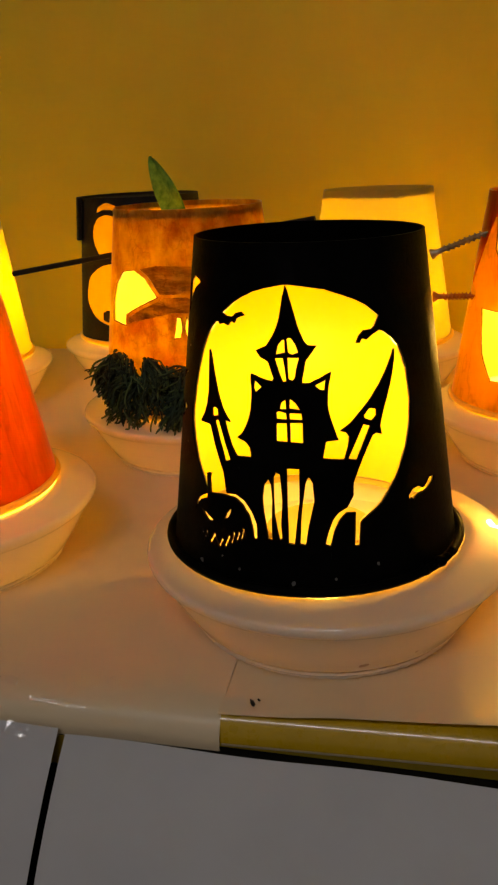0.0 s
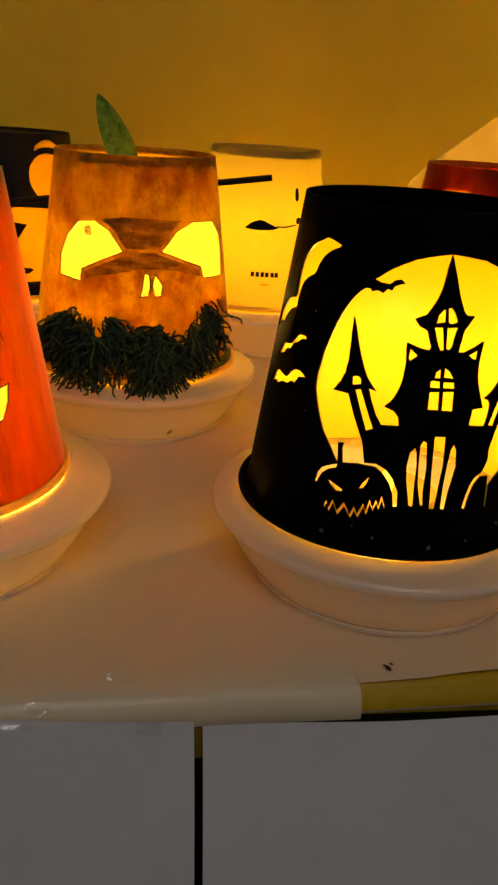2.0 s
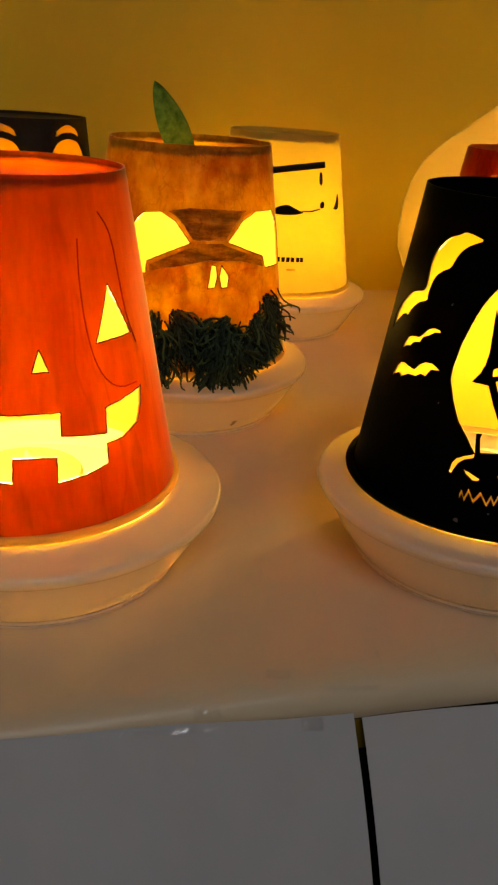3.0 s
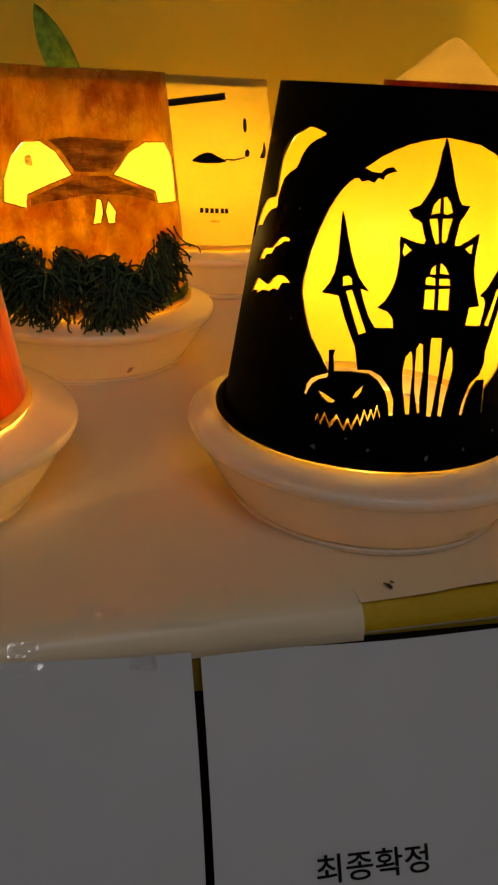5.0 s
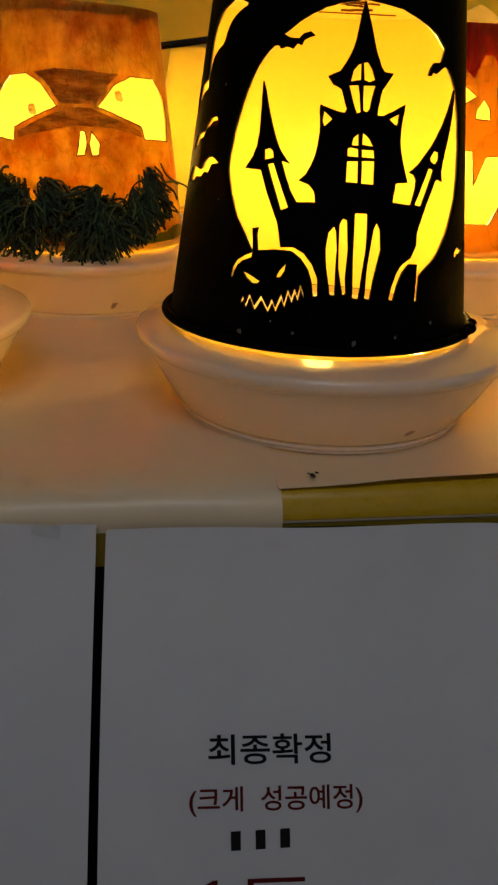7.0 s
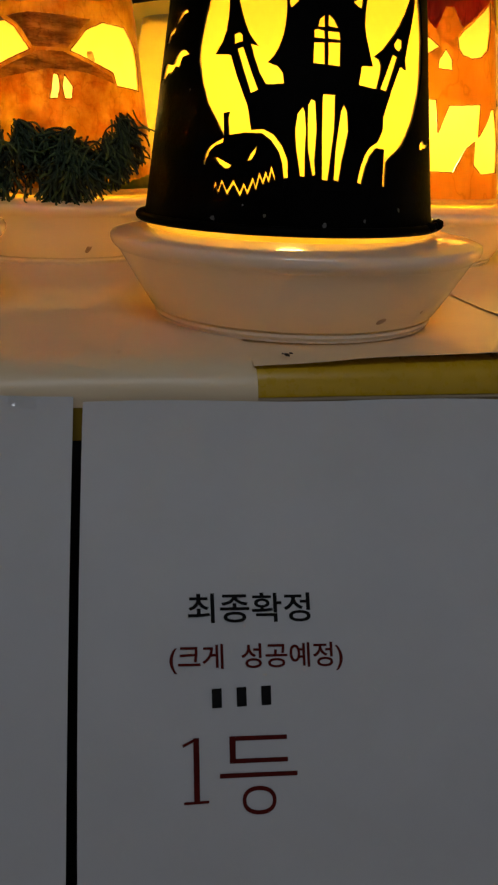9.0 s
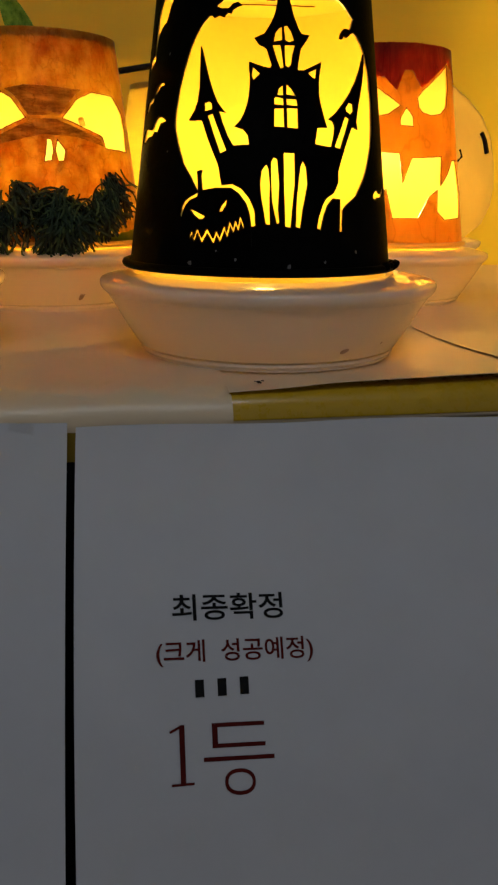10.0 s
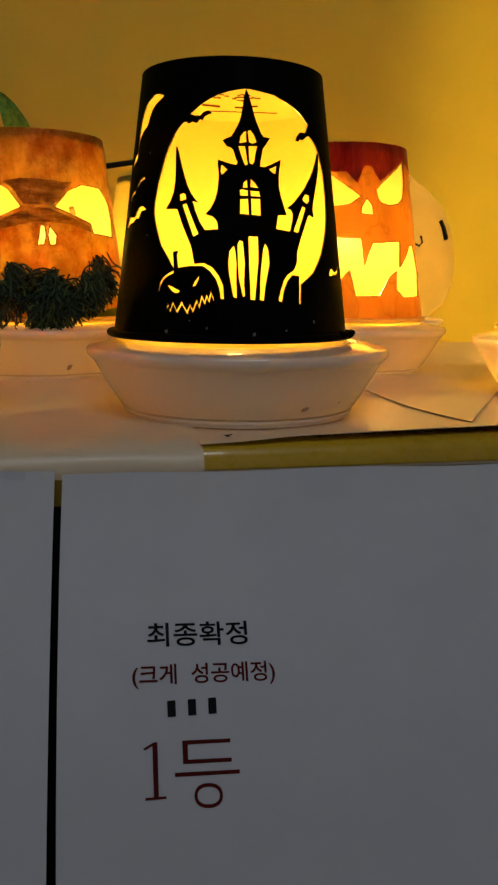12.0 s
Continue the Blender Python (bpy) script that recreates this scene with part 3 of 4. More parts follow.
tagged(placed(part("gold_tape", box(-0.012, 0.012, -0.0085, -0.0006, -0.0014, -0.0011), M_DULLTAPE), SIGN @ pose(0, 0, -0.0006, 17)), "gold tape along the top of the black board", "tape")


def bow(y):
    """How a hung sheet bulges below its fold and then falls back towards the board."""
    s = max(0.0, -y)
    return 0.2186 * s - 2.86 * s * s if s < 0.1 else -0.00674 - 0.3534 * (s - 0.1)


def sign_sheet(x0, x1, top, low, turn=0.0, wave=0.0, rise=0.0):
    """A printed sheet hanging down the board, slightly wavy."""
    bm = bmesh.new()
    nx, ny = 40, 30
    def at(i, j, d):
        x, y = x0 + (x1 - x0) * i / nx, top + (low - top) * j / ny
        bulge = wave * (0.5 + 0.5 * math.sin(x * 25 + 1.1)) * (j / ny) ** 1.5 + 0.0001 * math.sin(x * 60 + y * 31)
        return (x - turn * (y - top), y - rise * x + 0.0003 * math.sin(x * 90), 0.0006 + bow(y) + bulge - d)
    up = [[bm.verts.new(at(i, j, 0)) for j in range(ny + 1)] for i in range(nx + 1)]
    dn = [[bm.verts.new(at(i, j, 0.00012)) for j in range(ny + 1)] for i in range(nx + 1)]
    for i in range(nx):
        for j in range(ny):
            bm.faces.new((up[i][j], up[i][j + 1], up[i + 1][j + 1], up[i + 1][j]))
            bm.faces.new((dn[i][j], dn[i + 1][j], dn[i + 1][j + 1], dn[i][j + 1]))
        for k in (0, ny):
            bm.faces.new((up[i][k], up[i + 1][k], dn[i + 1][k], dn[i][k]))
    for j in range(ny):
        for k in (0, nx):
            bm.faces.new((up[k][j], up[k][j + 1], dn[k][j + 1], dn[k][j]))
    bmesh.ops.recalc_face_normals(bm, faces=bm.faces[:])
    return bm


sign = tagged(placed(new("paper_sign"), SIGN), "white printed sign sheet with black and dark red lettering", "sign", "paper signs")
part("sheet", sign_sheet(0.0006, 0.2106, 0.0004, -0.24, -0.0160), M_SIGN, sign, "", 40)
SIGN_L = Matrix.Translation(SIGN.translation) @ Matrix.Rotation(radians(2.3), 4, "Z") @ Matrix.Translation(-SIGN.translation) @ SIGN
sign_l = tagged(placed(new("paper_sign"), SIGN_L), "plain white sign sheet hung beside the printed one", "sign", "paper signs")
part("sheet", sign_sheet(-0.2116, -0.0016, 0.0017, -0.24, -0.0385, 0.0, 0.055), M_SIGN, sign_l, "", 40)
strip_l = part("tape_strip", scrap(0.040, 0.0060, 0.0003, 31, 34, 5), M_CLEAR, sign_l, "crinkled strip of clear tape")
strip_l.matrix_basis = pose(-0.0560, 0.0010, 0.0008, 0, 0, -3.1)


def lettering(body, x0, x1, y0, y1, mat, parent, name="lettering", bold=0.0):
    """Flat printed writing, fitted into a box of the sheet."""
    curve = bpy.data.curves.new("text", "FONT")
    curve.body, curve.size, curve.offset = body, 0.01, bold
    tmp = new("text", curve)
    me = bpy.data.meshes.new_from_object(tmp.evaluated_get(bpy.context.evaluated_depsgraph_get()))
    bpy.data.objects.remove(tmp)
    co = np.empty(len(me.vertices) * 3)
    me.vertices.foreach_get("co", co)
    co = co.reshape(-1, 3)
    lo, hi = co.min(0), co.max(0)
    co[:, 0] = x0 + (co[:, 0] - lo[0]) / (hi[0] - lo[0]) * (x1 - x0)
    co[:, 1] = y0 + (co[:, 1] - lo[1]) / (hi[1] - lo[1]) * (y1 - y0)
    co[:, 1] -= 0.03 * (co[:, 0] - (x0 + x1) / 2)
    co[:, 2] = [0.0008 + bow(y) for y in co[:, 1]]
    me.vertices.foreach_set("co", co.ravel())
    me.materials.clear()
    me.materials.append(mat)
    me.update()
    ob = new(name, me)
    ob.parent = parent
    return ob


lettering("최종확정", 0.0236, 0.0514, -0.0533, -0.0468, M_BLACKINK, sign, "lettering", 0.00014)
lettering("(크게  성공예정)", 0.0193, 0.0583, -0.0641, -0.0579, M_REDINK, sign, "lettering", 0.00014)
def ink(x0, x1, y0, y1, mat, name):
    """A plain printed bar that follows the bowed sheet."""
    n = 6
    ys = [y0 + (y1 - y0) * i / n for i in range(n + 1)]
    verts = [(x, y, 0.0008 + bow(y)) for y in ys for x in (x0, x1)]
    ob = mesh_object(name, verts, [(2 * i, 2 * i + 1, 2 * i + 3, 2 * i + 2) for i in range(n)], mat)
    ob.parent = sign
    return ob


ink(0.0241, 0.0254, -0.0906, -0.0772, M_REDINK, "lettering")
ink(0.0219, 0.0274, -0.0910, -0.0904, M_REDINK, "serif")
flag = mesh_object("serif", [(-0.0013, -0.0003, 0), (0.0013, -0.0003, 0), (0.0013, 0.0003, 0), (-0.0013, 0.0003, 0)], [(0, 1, 2, 3)], M_REDINK)
flag.parent = sign
flag.matrix_basis = pose(0.0230, -0.0782, 0.0009 + bow(-0.0782), 10, 0, 24)
big = lettering("등", 0.0298, 0.0471, -0.0942, -0.0775, M_REDINK, sign, "lettering", -0.00009)
# this typeface draws the lower ring narrow
for v in big.data.vertices:
    if v.co.y < -0.0872:
        v.co.x = 0.0385 + (v.co.x - 0.0384) * 0.58
for x in (0.0284, 0.0339, 0.0394):
    ink(x, x + 0.0022, -0.0712, -0.0671, M_BLACKINK, "printed_bar")

# Scraps of clear tape; the first four are angled to put in glints.
for m, w, d, high, seed in ((TABLE @ pose(-0.0838, 0.0002, -0.0028, 48, 3, 3), 0.007, 0.0034, 0.0004, 21), (TABLE @ pose(-0.0525, -0.0034, -0.0088, 44, 15, 2), 0.015, 0.0036, 0.0004, 25),
                           (TABLE @ pose(-0.0450, -0.0004, -0.0004, 46, 10, 3), 0.016, 0.0011, 0.0001, 27), (TABLE @ pose(-0.0635, 0.0066, 0.0009, 46, 14, 5), 0.007, 0.0025, 0.0003, 28),
                           (TABLE @ pose(-0.0335, 0.0110, 0.0002, 0, 0, 70), 0.0034, 0.0012, 0.0006, 22), (TABLE @ pose(-0.1170, 0.0092, 0.0, 8, 0, 30), 0.0018, 0.0009, 0.0005, 24)):
    tagged(placed(part("clear_tape_scrap", scrap(w, d, high, seed, 9 if w < 0.01 else 16), M_SCRAP), m), "scrap of shiny clear tape, placed for a glint", "tape", "clear tapes")

# ---- the haunted-house lantern ----
BLACK = Cup(0.03188, 0.1197, 0.04325)


def smudge(saucer, x, spots):
    """Finger marks on a saucer's wall: degrees round from the front, height and half sizes in millimetres."""
    turned = math.degrees(saucer.matrix_basis.to_euler().z)
    rng = random.Random(int(x * 1e4))
    for a, h, w, t, lean in spots:
        ring = [(a - turned + (w * math.cos(k) + lean * t * math.sin(k)) / 0.85 * rng.uniform(0.8, 1.1), h + t * math.sin(k) * rng.uniform(0.8, 1.1)) for k in (i * 0.6283 for i in range(10))]
        part("smudge", wrap(Flare(), ring, (), 0.00008, 0.00006), M_SMUDGE, saucer, "brown finger smudge")


def castle_outline():
    """The house: spire, hipped roof, eaves and the ground under it, each side as it was cut by hand."""
    right = [(5.9, 79.7), (7.0, 78.2), (8.4, 75.4), (11.2, 69.8), (13.6, 66.1), (15.1, 64.9), (18.8, 64.7), (16.4, 62.6), (14.5, 61.1), (13.2, 57.3), (12.9, 55.5), (15.6, 55.5), (19.7, 56.6), (24.4, 58.1),
             (23.1, 53.7), (22.8, 49.9), (23.6, 46.8), (25.0, 43.7), (26.6, 40.6), (21.6, 40.5), (20.5, 36.1), (28.5, 35.5)]
    ground = [(31.6, 29.0), (31.4, 25.9), (28.9, 22.8), (25.6, 21.5), (23.4, 19.5), (21.8, 16.6), (20.6, 13.2), (20.4, 10.6), (-4.4, 10.6), (-4.7, 13.7), (-5.1, 17.7), (-7.2, 20.9), (-10.5, 23.6), (-14.2, 24.8), (-18.8, 24.5), (-19.9, 27.8), (-20.9, 30.5)]
    left = [(-14.4, 35.3), (-7.9, 35.6), (-8.5, 38.0), (-10.5, 39.5), (-14.4, 40.3), (-12.1, 41.8), (-10.4, 43.8), (-8.9, 46.9), (-8.3, 50.0), (-8.2, 53.1), (-8.8, 55.7), (-8.7, 57.4), (-5.1, 56.7), (-1.9, 56.1), (0.6, 55.9),
            (1.2, 56.7), (-1.1, 60.7), (-2.5, 61.3), (-4.4, 61.7), (-6.6, 63.5), (-2.2, 64.7), (-0.5, 66.2), (1.8, 68.8), (3.2, 71.4), (4.6, 76.7)]
    return right + ground + left


def castle_cuts():
    """Window panes, the pointed openings in the roof corners and the four fence boards."""
    return [[(2.1, 62.6), (2.9, 64.9), (4.7, 66.2), (5.7, 66.4), (5.9, 63.1)], [(7.2, 63.1), (6.6, 66.6), (8.2, 66.8), (10.0, 65.4), (11.4, 63.2), (9.0, 62.6)],
            [(1.6, 61.7), (5.1, 61.8), (5.7, 60.1), (6.5, 56.1), (5.1, 55.8), (3.6, 57.9)], [(7.0, 61.8), (11.7, 61.9), (10.6, 59.5), (9.9, 56.9), (8.9, 56.1), (7.4, 56.5)],
            [(-6.9, 55.9), (-3.8, 54.3), (-6.5, 52.7), (-7.3, 53.8)], [(17.7, 54.8), (22.1, 56.2), (21.4, 53.5), (19.9, 53.7)],
            [(3.9, 48.8), (4.4, 50.4), (6.2, 51.3), (6.4, 48.8)], [(7.7, 49.0), (7.8, 51.6), (10.1, 50.5), (11.9, 48.7)],
            [(2.5, 48.0), (3.7, 48.3), (6.4, 47.9), (6.6, 46.2), (2.6, 46.3)], [(7.7, 47.9), (12.3, 47.8), (12.8, 46.1), (7.9, 46.2)],
            [(2.6, 45.2), (6.6, 45.3), (6.9, 40.4), (2.6, 40.5)], [(8.0, 45.4), (12.8, 45.4), (12.9, 40.1), (8.2, 40.3)],
            [(-0.5, 30.3), (0.3, 29.1), (1.0, 24.8), (0.9, 18.7), (1.1, 13.9), (-0.4, 14.1), (-2.3, 21.1), (-2.9, 25.0), (-2.3, 28.7)],
            [(2.4, 32.2), (3.9, 31.8), (4.8, 25.0), (4.4, 18.0), (4.9, 14.5), (3.9, 14.2), (2.0, 20.4), (1.6, 25.0), (1.4, 30.8)],
            [(6.8, 33.5), (11.2, 33.4), (11.3, 25.0), (10.8, 22.2), (9.8, 15.5), (9.4, 13.2), (7.3, 13.4), (6.8, 23.8), (6.6, 32.9)],
            [(14.8, 31.4), (16.2, 29.7), (16.8, 25.0), (16.1, 23.0), (14.5, 18.0), (13.4, 13.0), (11.5, 13.4), (12.1, 21.3), (12.9, 26.0), (13.7, 29.8)]]


def ellipse(cx, cy, a, b, start, end, n):
    return [(cx + a * math.cos(radians(start + (end - start) * i / n)), cy + b * math.sin(radians(start + (end - start) * i / n))) for i in range(n + 1)]


def jagged(line, width):
    """A thin cut that runs up and down along a line of teeth."""
    return [(x, y + width) for x, y in line] + [(x + 0.25, y - width) for x, y in line[::-1]]


lab = "black cup lantern cut with a haunted house and yellow moon"
black = empty("cup_lantern", pose(-0.07609, 0.22505, 0.75), lab, "lantern", "cup lanterns")
moon_right = [(33.2, 12.0), (33.9, 18.1), (35.0, 18.9), (39.3, 20.8), (43.1, 22.6), (46.2, 25.0), (50.8, 28.8), (57.0, 36.1), (59.6, 41.2), (61.2, 48.6), (60.2, 56.0), (56.2, 62.4), (52.9, 64.8), (49.1, 66.6), (46.0, 67.3), (42.9, 67.7), (44.5, 68.4), (47.0, 70.8),
              (40.4, 73.9), (34.8, 75.6), (29.0, 76.9), (22.4, 78.4), (16.4, 78.9), (10.7, 79.4)]
moon_left = [(5.9, 79.7), (1.3, 79.3), (-4.0, 78.7), (-9.1, 77.9), (-14.3, 76.5), (-19.5, 74.7), (-25.2, 72.2), (-28.7, 69.9), (-31.5, 68.4), (-34.0, 66.6), (-36.3, 64.4), (-38.4, 62.0), (-41.4, 56.9), (-44.0, 50.7), (-45.4, 44.3), (-45.2, 40.9), (-42.2, 35.7),
             (-38.1, 30.4), (-33.1, 26.3), (-31.3, 24.5), (-29.2, 22.6), (-32.9, 21.4), (-35.7, 20.2), (-37.2, 18.4), (-37.7, 15.9)]
under = [(-36.6, 15.6), (-33.6, 8.0), (-8.0, 8.0), (-6.0, 13.4), (-4.6, 13.5), (-3.6, 12.0), (18.0, 12.0), (20.4, 13.0), (22.4, 12.6), (24.0, 12.2), (31.2, 12.0)]
swoosh = rounded([(-43.2, 78.8), (-50.0, 76.9), (-53.5, 75.2), (-55.5, 73.3), (-57.3, 70.2), (-61.2, 69.1), (-64.6, 67.4), (-66.2, 65.4), (-67.3, 61.7), (-66.5, 60.0), (-72.0, 58.8), (-76.2, 56.3), (-78.6, 53.6), (-82.2, 54.0), (-88.9, 50.0), (-91.7, 47.2),
                  (-92.0, 49.8), (-92.6, 52.0), (-88.5, 55.9), (-81.5, 60.0), (-76.7, 61.3), (-70.1, 62.2), (-71.2, 68.0), (-70.6, 71.6), (-68.3, 74.3), (-62.9, 77.7), (-57.7, 78.8), (-53.7, 80.1), (-48.6, 79.7)], 1)
upper_bat = [(-76.6, 44.4), (-75.7, 46.5), (-73.5, 48.4), (-70.5, 49.1), (-66.2, 49.6), (-64.0, 51.2), (-61.4, 52.8), (-58.4, 53.4), (-55.4, 53.4), (-54.6, 52.7), (-57.9, 52.3), (-60.5, 51.1), (-63.4, 50.2), (-65.1, 48.4), (-68.6, 47.8), (-70.6, 46.1), (-72.8, 46.0), (-75.1, 44.9)]
lower_bat = [(-79.6, 35.5), (-77.2, 38.7), (-75.0, 40.4), (-71.4, 41.0), (-67.0, 40.6), (-64.6, 40.4), (-62.4, 42.2), (-59.0, 43.6), (-55.4, 43.9), (-53.0, 43.4), (-50.9, 42.6), (-55.3, 42.1), (-56.3, 41.1), (-57.5, 39.7), (-60.4, 39.9), (-62.8, 38.7), (-67.6, 38.4), (-71.0, 37.1), (-72.1, 36.4), (-74.6, 37.3)]
lone_bat = [(67.0, 23.6), (68.9, 24.9), (73.0, 24.5), (72.3, 23.2), (67.8, 22.0), (65.1, 21.7), (61.4, 21.8), (59.4, 21.2), (58.4, 20.5), (57.3, 21.4), (55.9, 21.0), (55.7, 22.4), (58.0, 23.7), (61.4, 23.9), (64.2, 22.8)]
outer_cuts = [shaky(moon_right + moon_left + under, 0.10, 4), shaky(swoosh, 0.10, 5), upper_bat, lower_bat, lone_bat]
part("cup_wall", wrap(BLACK, band(-0.4, 89.7), outer_cuts, 0.0, 0.0005), M_BLACK, black, "matt black painted wall")
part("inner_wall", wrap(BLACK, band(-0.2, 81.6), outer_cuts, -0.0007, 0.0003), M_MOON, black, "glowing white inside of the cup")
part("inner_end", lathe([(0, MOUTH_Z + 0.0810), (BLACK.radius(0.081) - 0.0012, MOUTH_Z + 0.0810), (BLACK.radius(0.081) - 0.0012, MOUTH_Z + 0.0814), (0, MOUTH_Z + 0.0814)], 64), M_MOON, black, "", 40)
mark_rng = random.Random(19)
for k in range(16):
    x, y = mark_rng.uniform(-0.011, 0.007), mark_rng.uniform(-0.019, -0.006)
    part("pencil_mark", tube([(x + 0.0014 * i, y + mark_rng.uniform(-0.0012, 0.0012), MOUTH_Z + 0.0808) for i in range(mark_rng.randint(2, 4))], 0.00022, 5), M_EDGE, black)
for x0, y0, x1, y1, r in ((-0.0135, -0.0025, -0.0045, 0.0015, 0.0005), (0.001, 0.003, 0.009, -0.001, 0.0004), (-0.009, 0.0095, 0.017, 0.0110, 0.00018)):
    part("pencil_mark", tube([(x0 + (x1 - x0) * i / 7, y0 + (y1 - y0) * i / 7 + mark_rng.uniform(-0.0007, 0.0007), MOUTH_Z + 0.0808) for i in range(8)], r, 5), M_EDGE, black)
part("foot_ring", lathe([(0.0424, MOUTH_Z - 0.0004), (0.0424, 0.0275), (0.0418, 0.0275), (0.0418, MOUTH_Z - 0.0004)], 96), M_RIM, black)
part("castle", wrap(BLACK, shaky(castle_outline(), 0.12, 8), [shaky(c, 0.08, 20 + i, 2.5) for i, c in enumerate(castle_cuts())], 0.0003, 0.0006), M_BLACK, black, "black haunted house with lit windows")
turret_l = [(-14.4, 35.3), (-17.2, 38.0), (-18.8, 40.3), (-21.4, 44.5), (-18.1, 44.0), (-20.2, 45.3), (-22.5, 47.1), (-25.1, 50.5), (-28.6, 56.2), (-30.1, 59.2), (-32.0, 62.0), (-31.6, 56.8), (-31.3, 50.7), (-31.8, 47.5), (-33.2, 45.0), (-35.9, 42.2), (-29.1, 42.1), (-25.6, 36.7), (-20.9, 30.5), (-18.0, 29.5), (-12.0, 33.0)]
part("turret", wrap(BLACK, shaky(turret_l, 0.10, 9), [[(-26.7, 43.4), (-24.3, 43.9), (-17.3, 34.0), (-20.0, 33.2)], [(-28.5, 46.7), (-26.3, 47.2), (-24.9, 46.6), (-24.5, 45.1), (-28.1, 44.5)]], 0.00035, 0.0006), M_BLACK, black)
turret_r = [(28.5, 35.6), (30.1, 38.8), (30.6, 41.2), (29.6, 42.4), (27.2, 43.0), (31.1, 44.6), (35.2, 47.1), (39.7, 50.0), (44.8, 53.8), (49.5, 58.1), (53.0, 62.0), (52.6, 59.3), (50.5, 54.5), (45.6, 46.6), (43.8, 43.0), (44.5, 40.7), (41.7, 41.4), (40.2, 40.9), (35.8, 35.5), (31.6, 29.0), (28.0, 29.0), (25.0, 33.0)]
part("turret", wrap(BLACK, shaky(turret_r, 0.10, 10), [[(36.6, 44.1), (39.6, 43.5), (33.3, 35.0), (30.0, 35.6)], [(39.4, 48.0), (42.5, 47.6), (42.4, 45.8), (40.4, 44.7), (37.5, 45.5), (37.0, 46.3)]], 0.00035, 0.0006), M_BLACK, black)
pumpkin = [(-36.4, 15.9), (-35.9, 17.2), (-34.7, 19.1), (-32.7, 20.4), (-29.3, 21.4), (-29.1, 22.6), (-29.6, 25.9), (-30.1, 28.4), (-27.8, 28.7), (-28.2, 27.1), (-27.2, 23.2), (-21.0, 23.9), (-14.7, 23.9), (-11.2, 22.3), (-8.2, 19.6), (-6.8, 16.8), (-6.1, 13.6), (-5.9, 7.5), (-34.4, 7.5)]
grin_line = [(-32.6, 12.9), (-31.9, 9.8), (-31.2, 11.4), (-29.9, 9.2), (-28.7, 12.0), (-26.4, 9.1), (-24.2, 11.9), (-21.4, 8.9), (-20.2, 11.4), (-18.7, 9.4), (-17.0, 12.8), (-15.8, 10.6), (-14.8, 14.1), (-13.4, 12.0), (-12.5, 14.4), (-11.4, 12.6), (-10.6, 15.6), (-9.3, 13.2)]
part("pumpkin", wrap(BLACK, pumpkin, [[(-32.4, 17.8), (-29.6, 17.2), (-25.3, 15.9), (-26.1, 15.2), (-28.1, 15.1), (-30.6, 16.3)], [(-16.2, 20.8), (-16.6, 19.1), (-17.9, 17.5), (-19.4, 17.2), (-18.4, 18.9)],
                                      jagged(grin_line, 0.62)], 0.0003, 0.0006), M_BLACK, black, "black grinning pumpkin")
part("gravestone", wrap(BLACK, [(22.4, 12.8), (23.8, 16.5), (25.7, 19.4), (28.5, 21.4), (32.1, 21.2), (31.8, 17.4), (31.3, 12.3), (31.2, 9.0), (22.4, 9.0)], (), 0.0003, 0.0006), M_BLACK, black)
part("bat", wrap(BLACK, [(-29.2, 70.8), (-26.8, 71.3), (-25.2, 72.1), (-22.4, 71.4), (-18.9, 71.3), (-17.0, 72.4), (-14.4, 72.8), (-12.5, 71.9), (-14.9, 71.5), (-16.8, 70.9), (-17.6, 69.8), (-19.4, 70.2), (-21.0, 69.0), (-23.5, 69.5), (-25.9, 69.0), (-26.9, 69.7), (-29.4, 69.6)], (), 0.0003, 0.0006), M_BLACK, black)
part("bat", wrap(BLACK, [(35.2, 64.8), (36.5, 66.4), (38.7, 67.7), (42.9, 67.7), (46.5, 67.4), (43.0, 66.5), (39.9, 65.3), (37.8, 65.7), (36.9, 64.7)], (), 0.0003, 0.0006), M_BLACK, black)
part("flared_lip", lathe([(0.04325, MOUTH_Z + 0.0012), (0.0437, MOUTH_Z + 0.0007), (0.0446, MOUTH_Z + 0.0004), (0.0446, MOUTH_Z - 0.0002), (0.0427, MOUTH_Z - 0.0002), (0.0427, MOUTH_Z + 0.0010)], 112), M_BLACK, black, "", 60)
rolled_rim(0.0446, MOUTH_Z + 0.00045, 0.0013, M_BLACK, black, "black rolled mouth rim")
top_disc(BLACK, 82, M_BLACK, black)
rng = random.Random(57)
for a, h, s in ((-31, 2.6, 0.9), (-12, 4.0, 0.5), (9, 2.2, 0.8), (24, 3.4, 0.5), (-48, 34, 0.4), (-52, 61, 0.45), (40, 6.0, 0.6), (-20, 6.4, 0.35)):
    chip = [(a + s * 1.3 * math.cos(t) * rng.uniform(0.5, 1.2), h + s * math.sin(t) * rng.uniform(0.5, 1.2)) for t in (k * 1.0472 for k in range(6))]
    part("paint_chip", wrap(BLACK, chip, (), 0.00012, 0.0001), M_CHIP, black, "small grey chip in the black paint")
for a, s in ((58, 0.0016), (63, 0.0012), (67, 0.0018), (72, 0.0011), (77, 0.0014)):
    bm = bmesh.new()
    bmesh.ops.create_icosphere(bm, subdivisions=2, radius=s)
    for v in bm.verts:
        v.co *= rng.uniform(0.75, 1.15)
    part("glue_lump", bm, M_BLACK, black, "lump of black glue", 60).location = BLACK.point(a, 1.2, 0.0022)
saucer = dish(-0.0730, 0.2288, "white glossy upturned saucer under the haunted-house lantern")
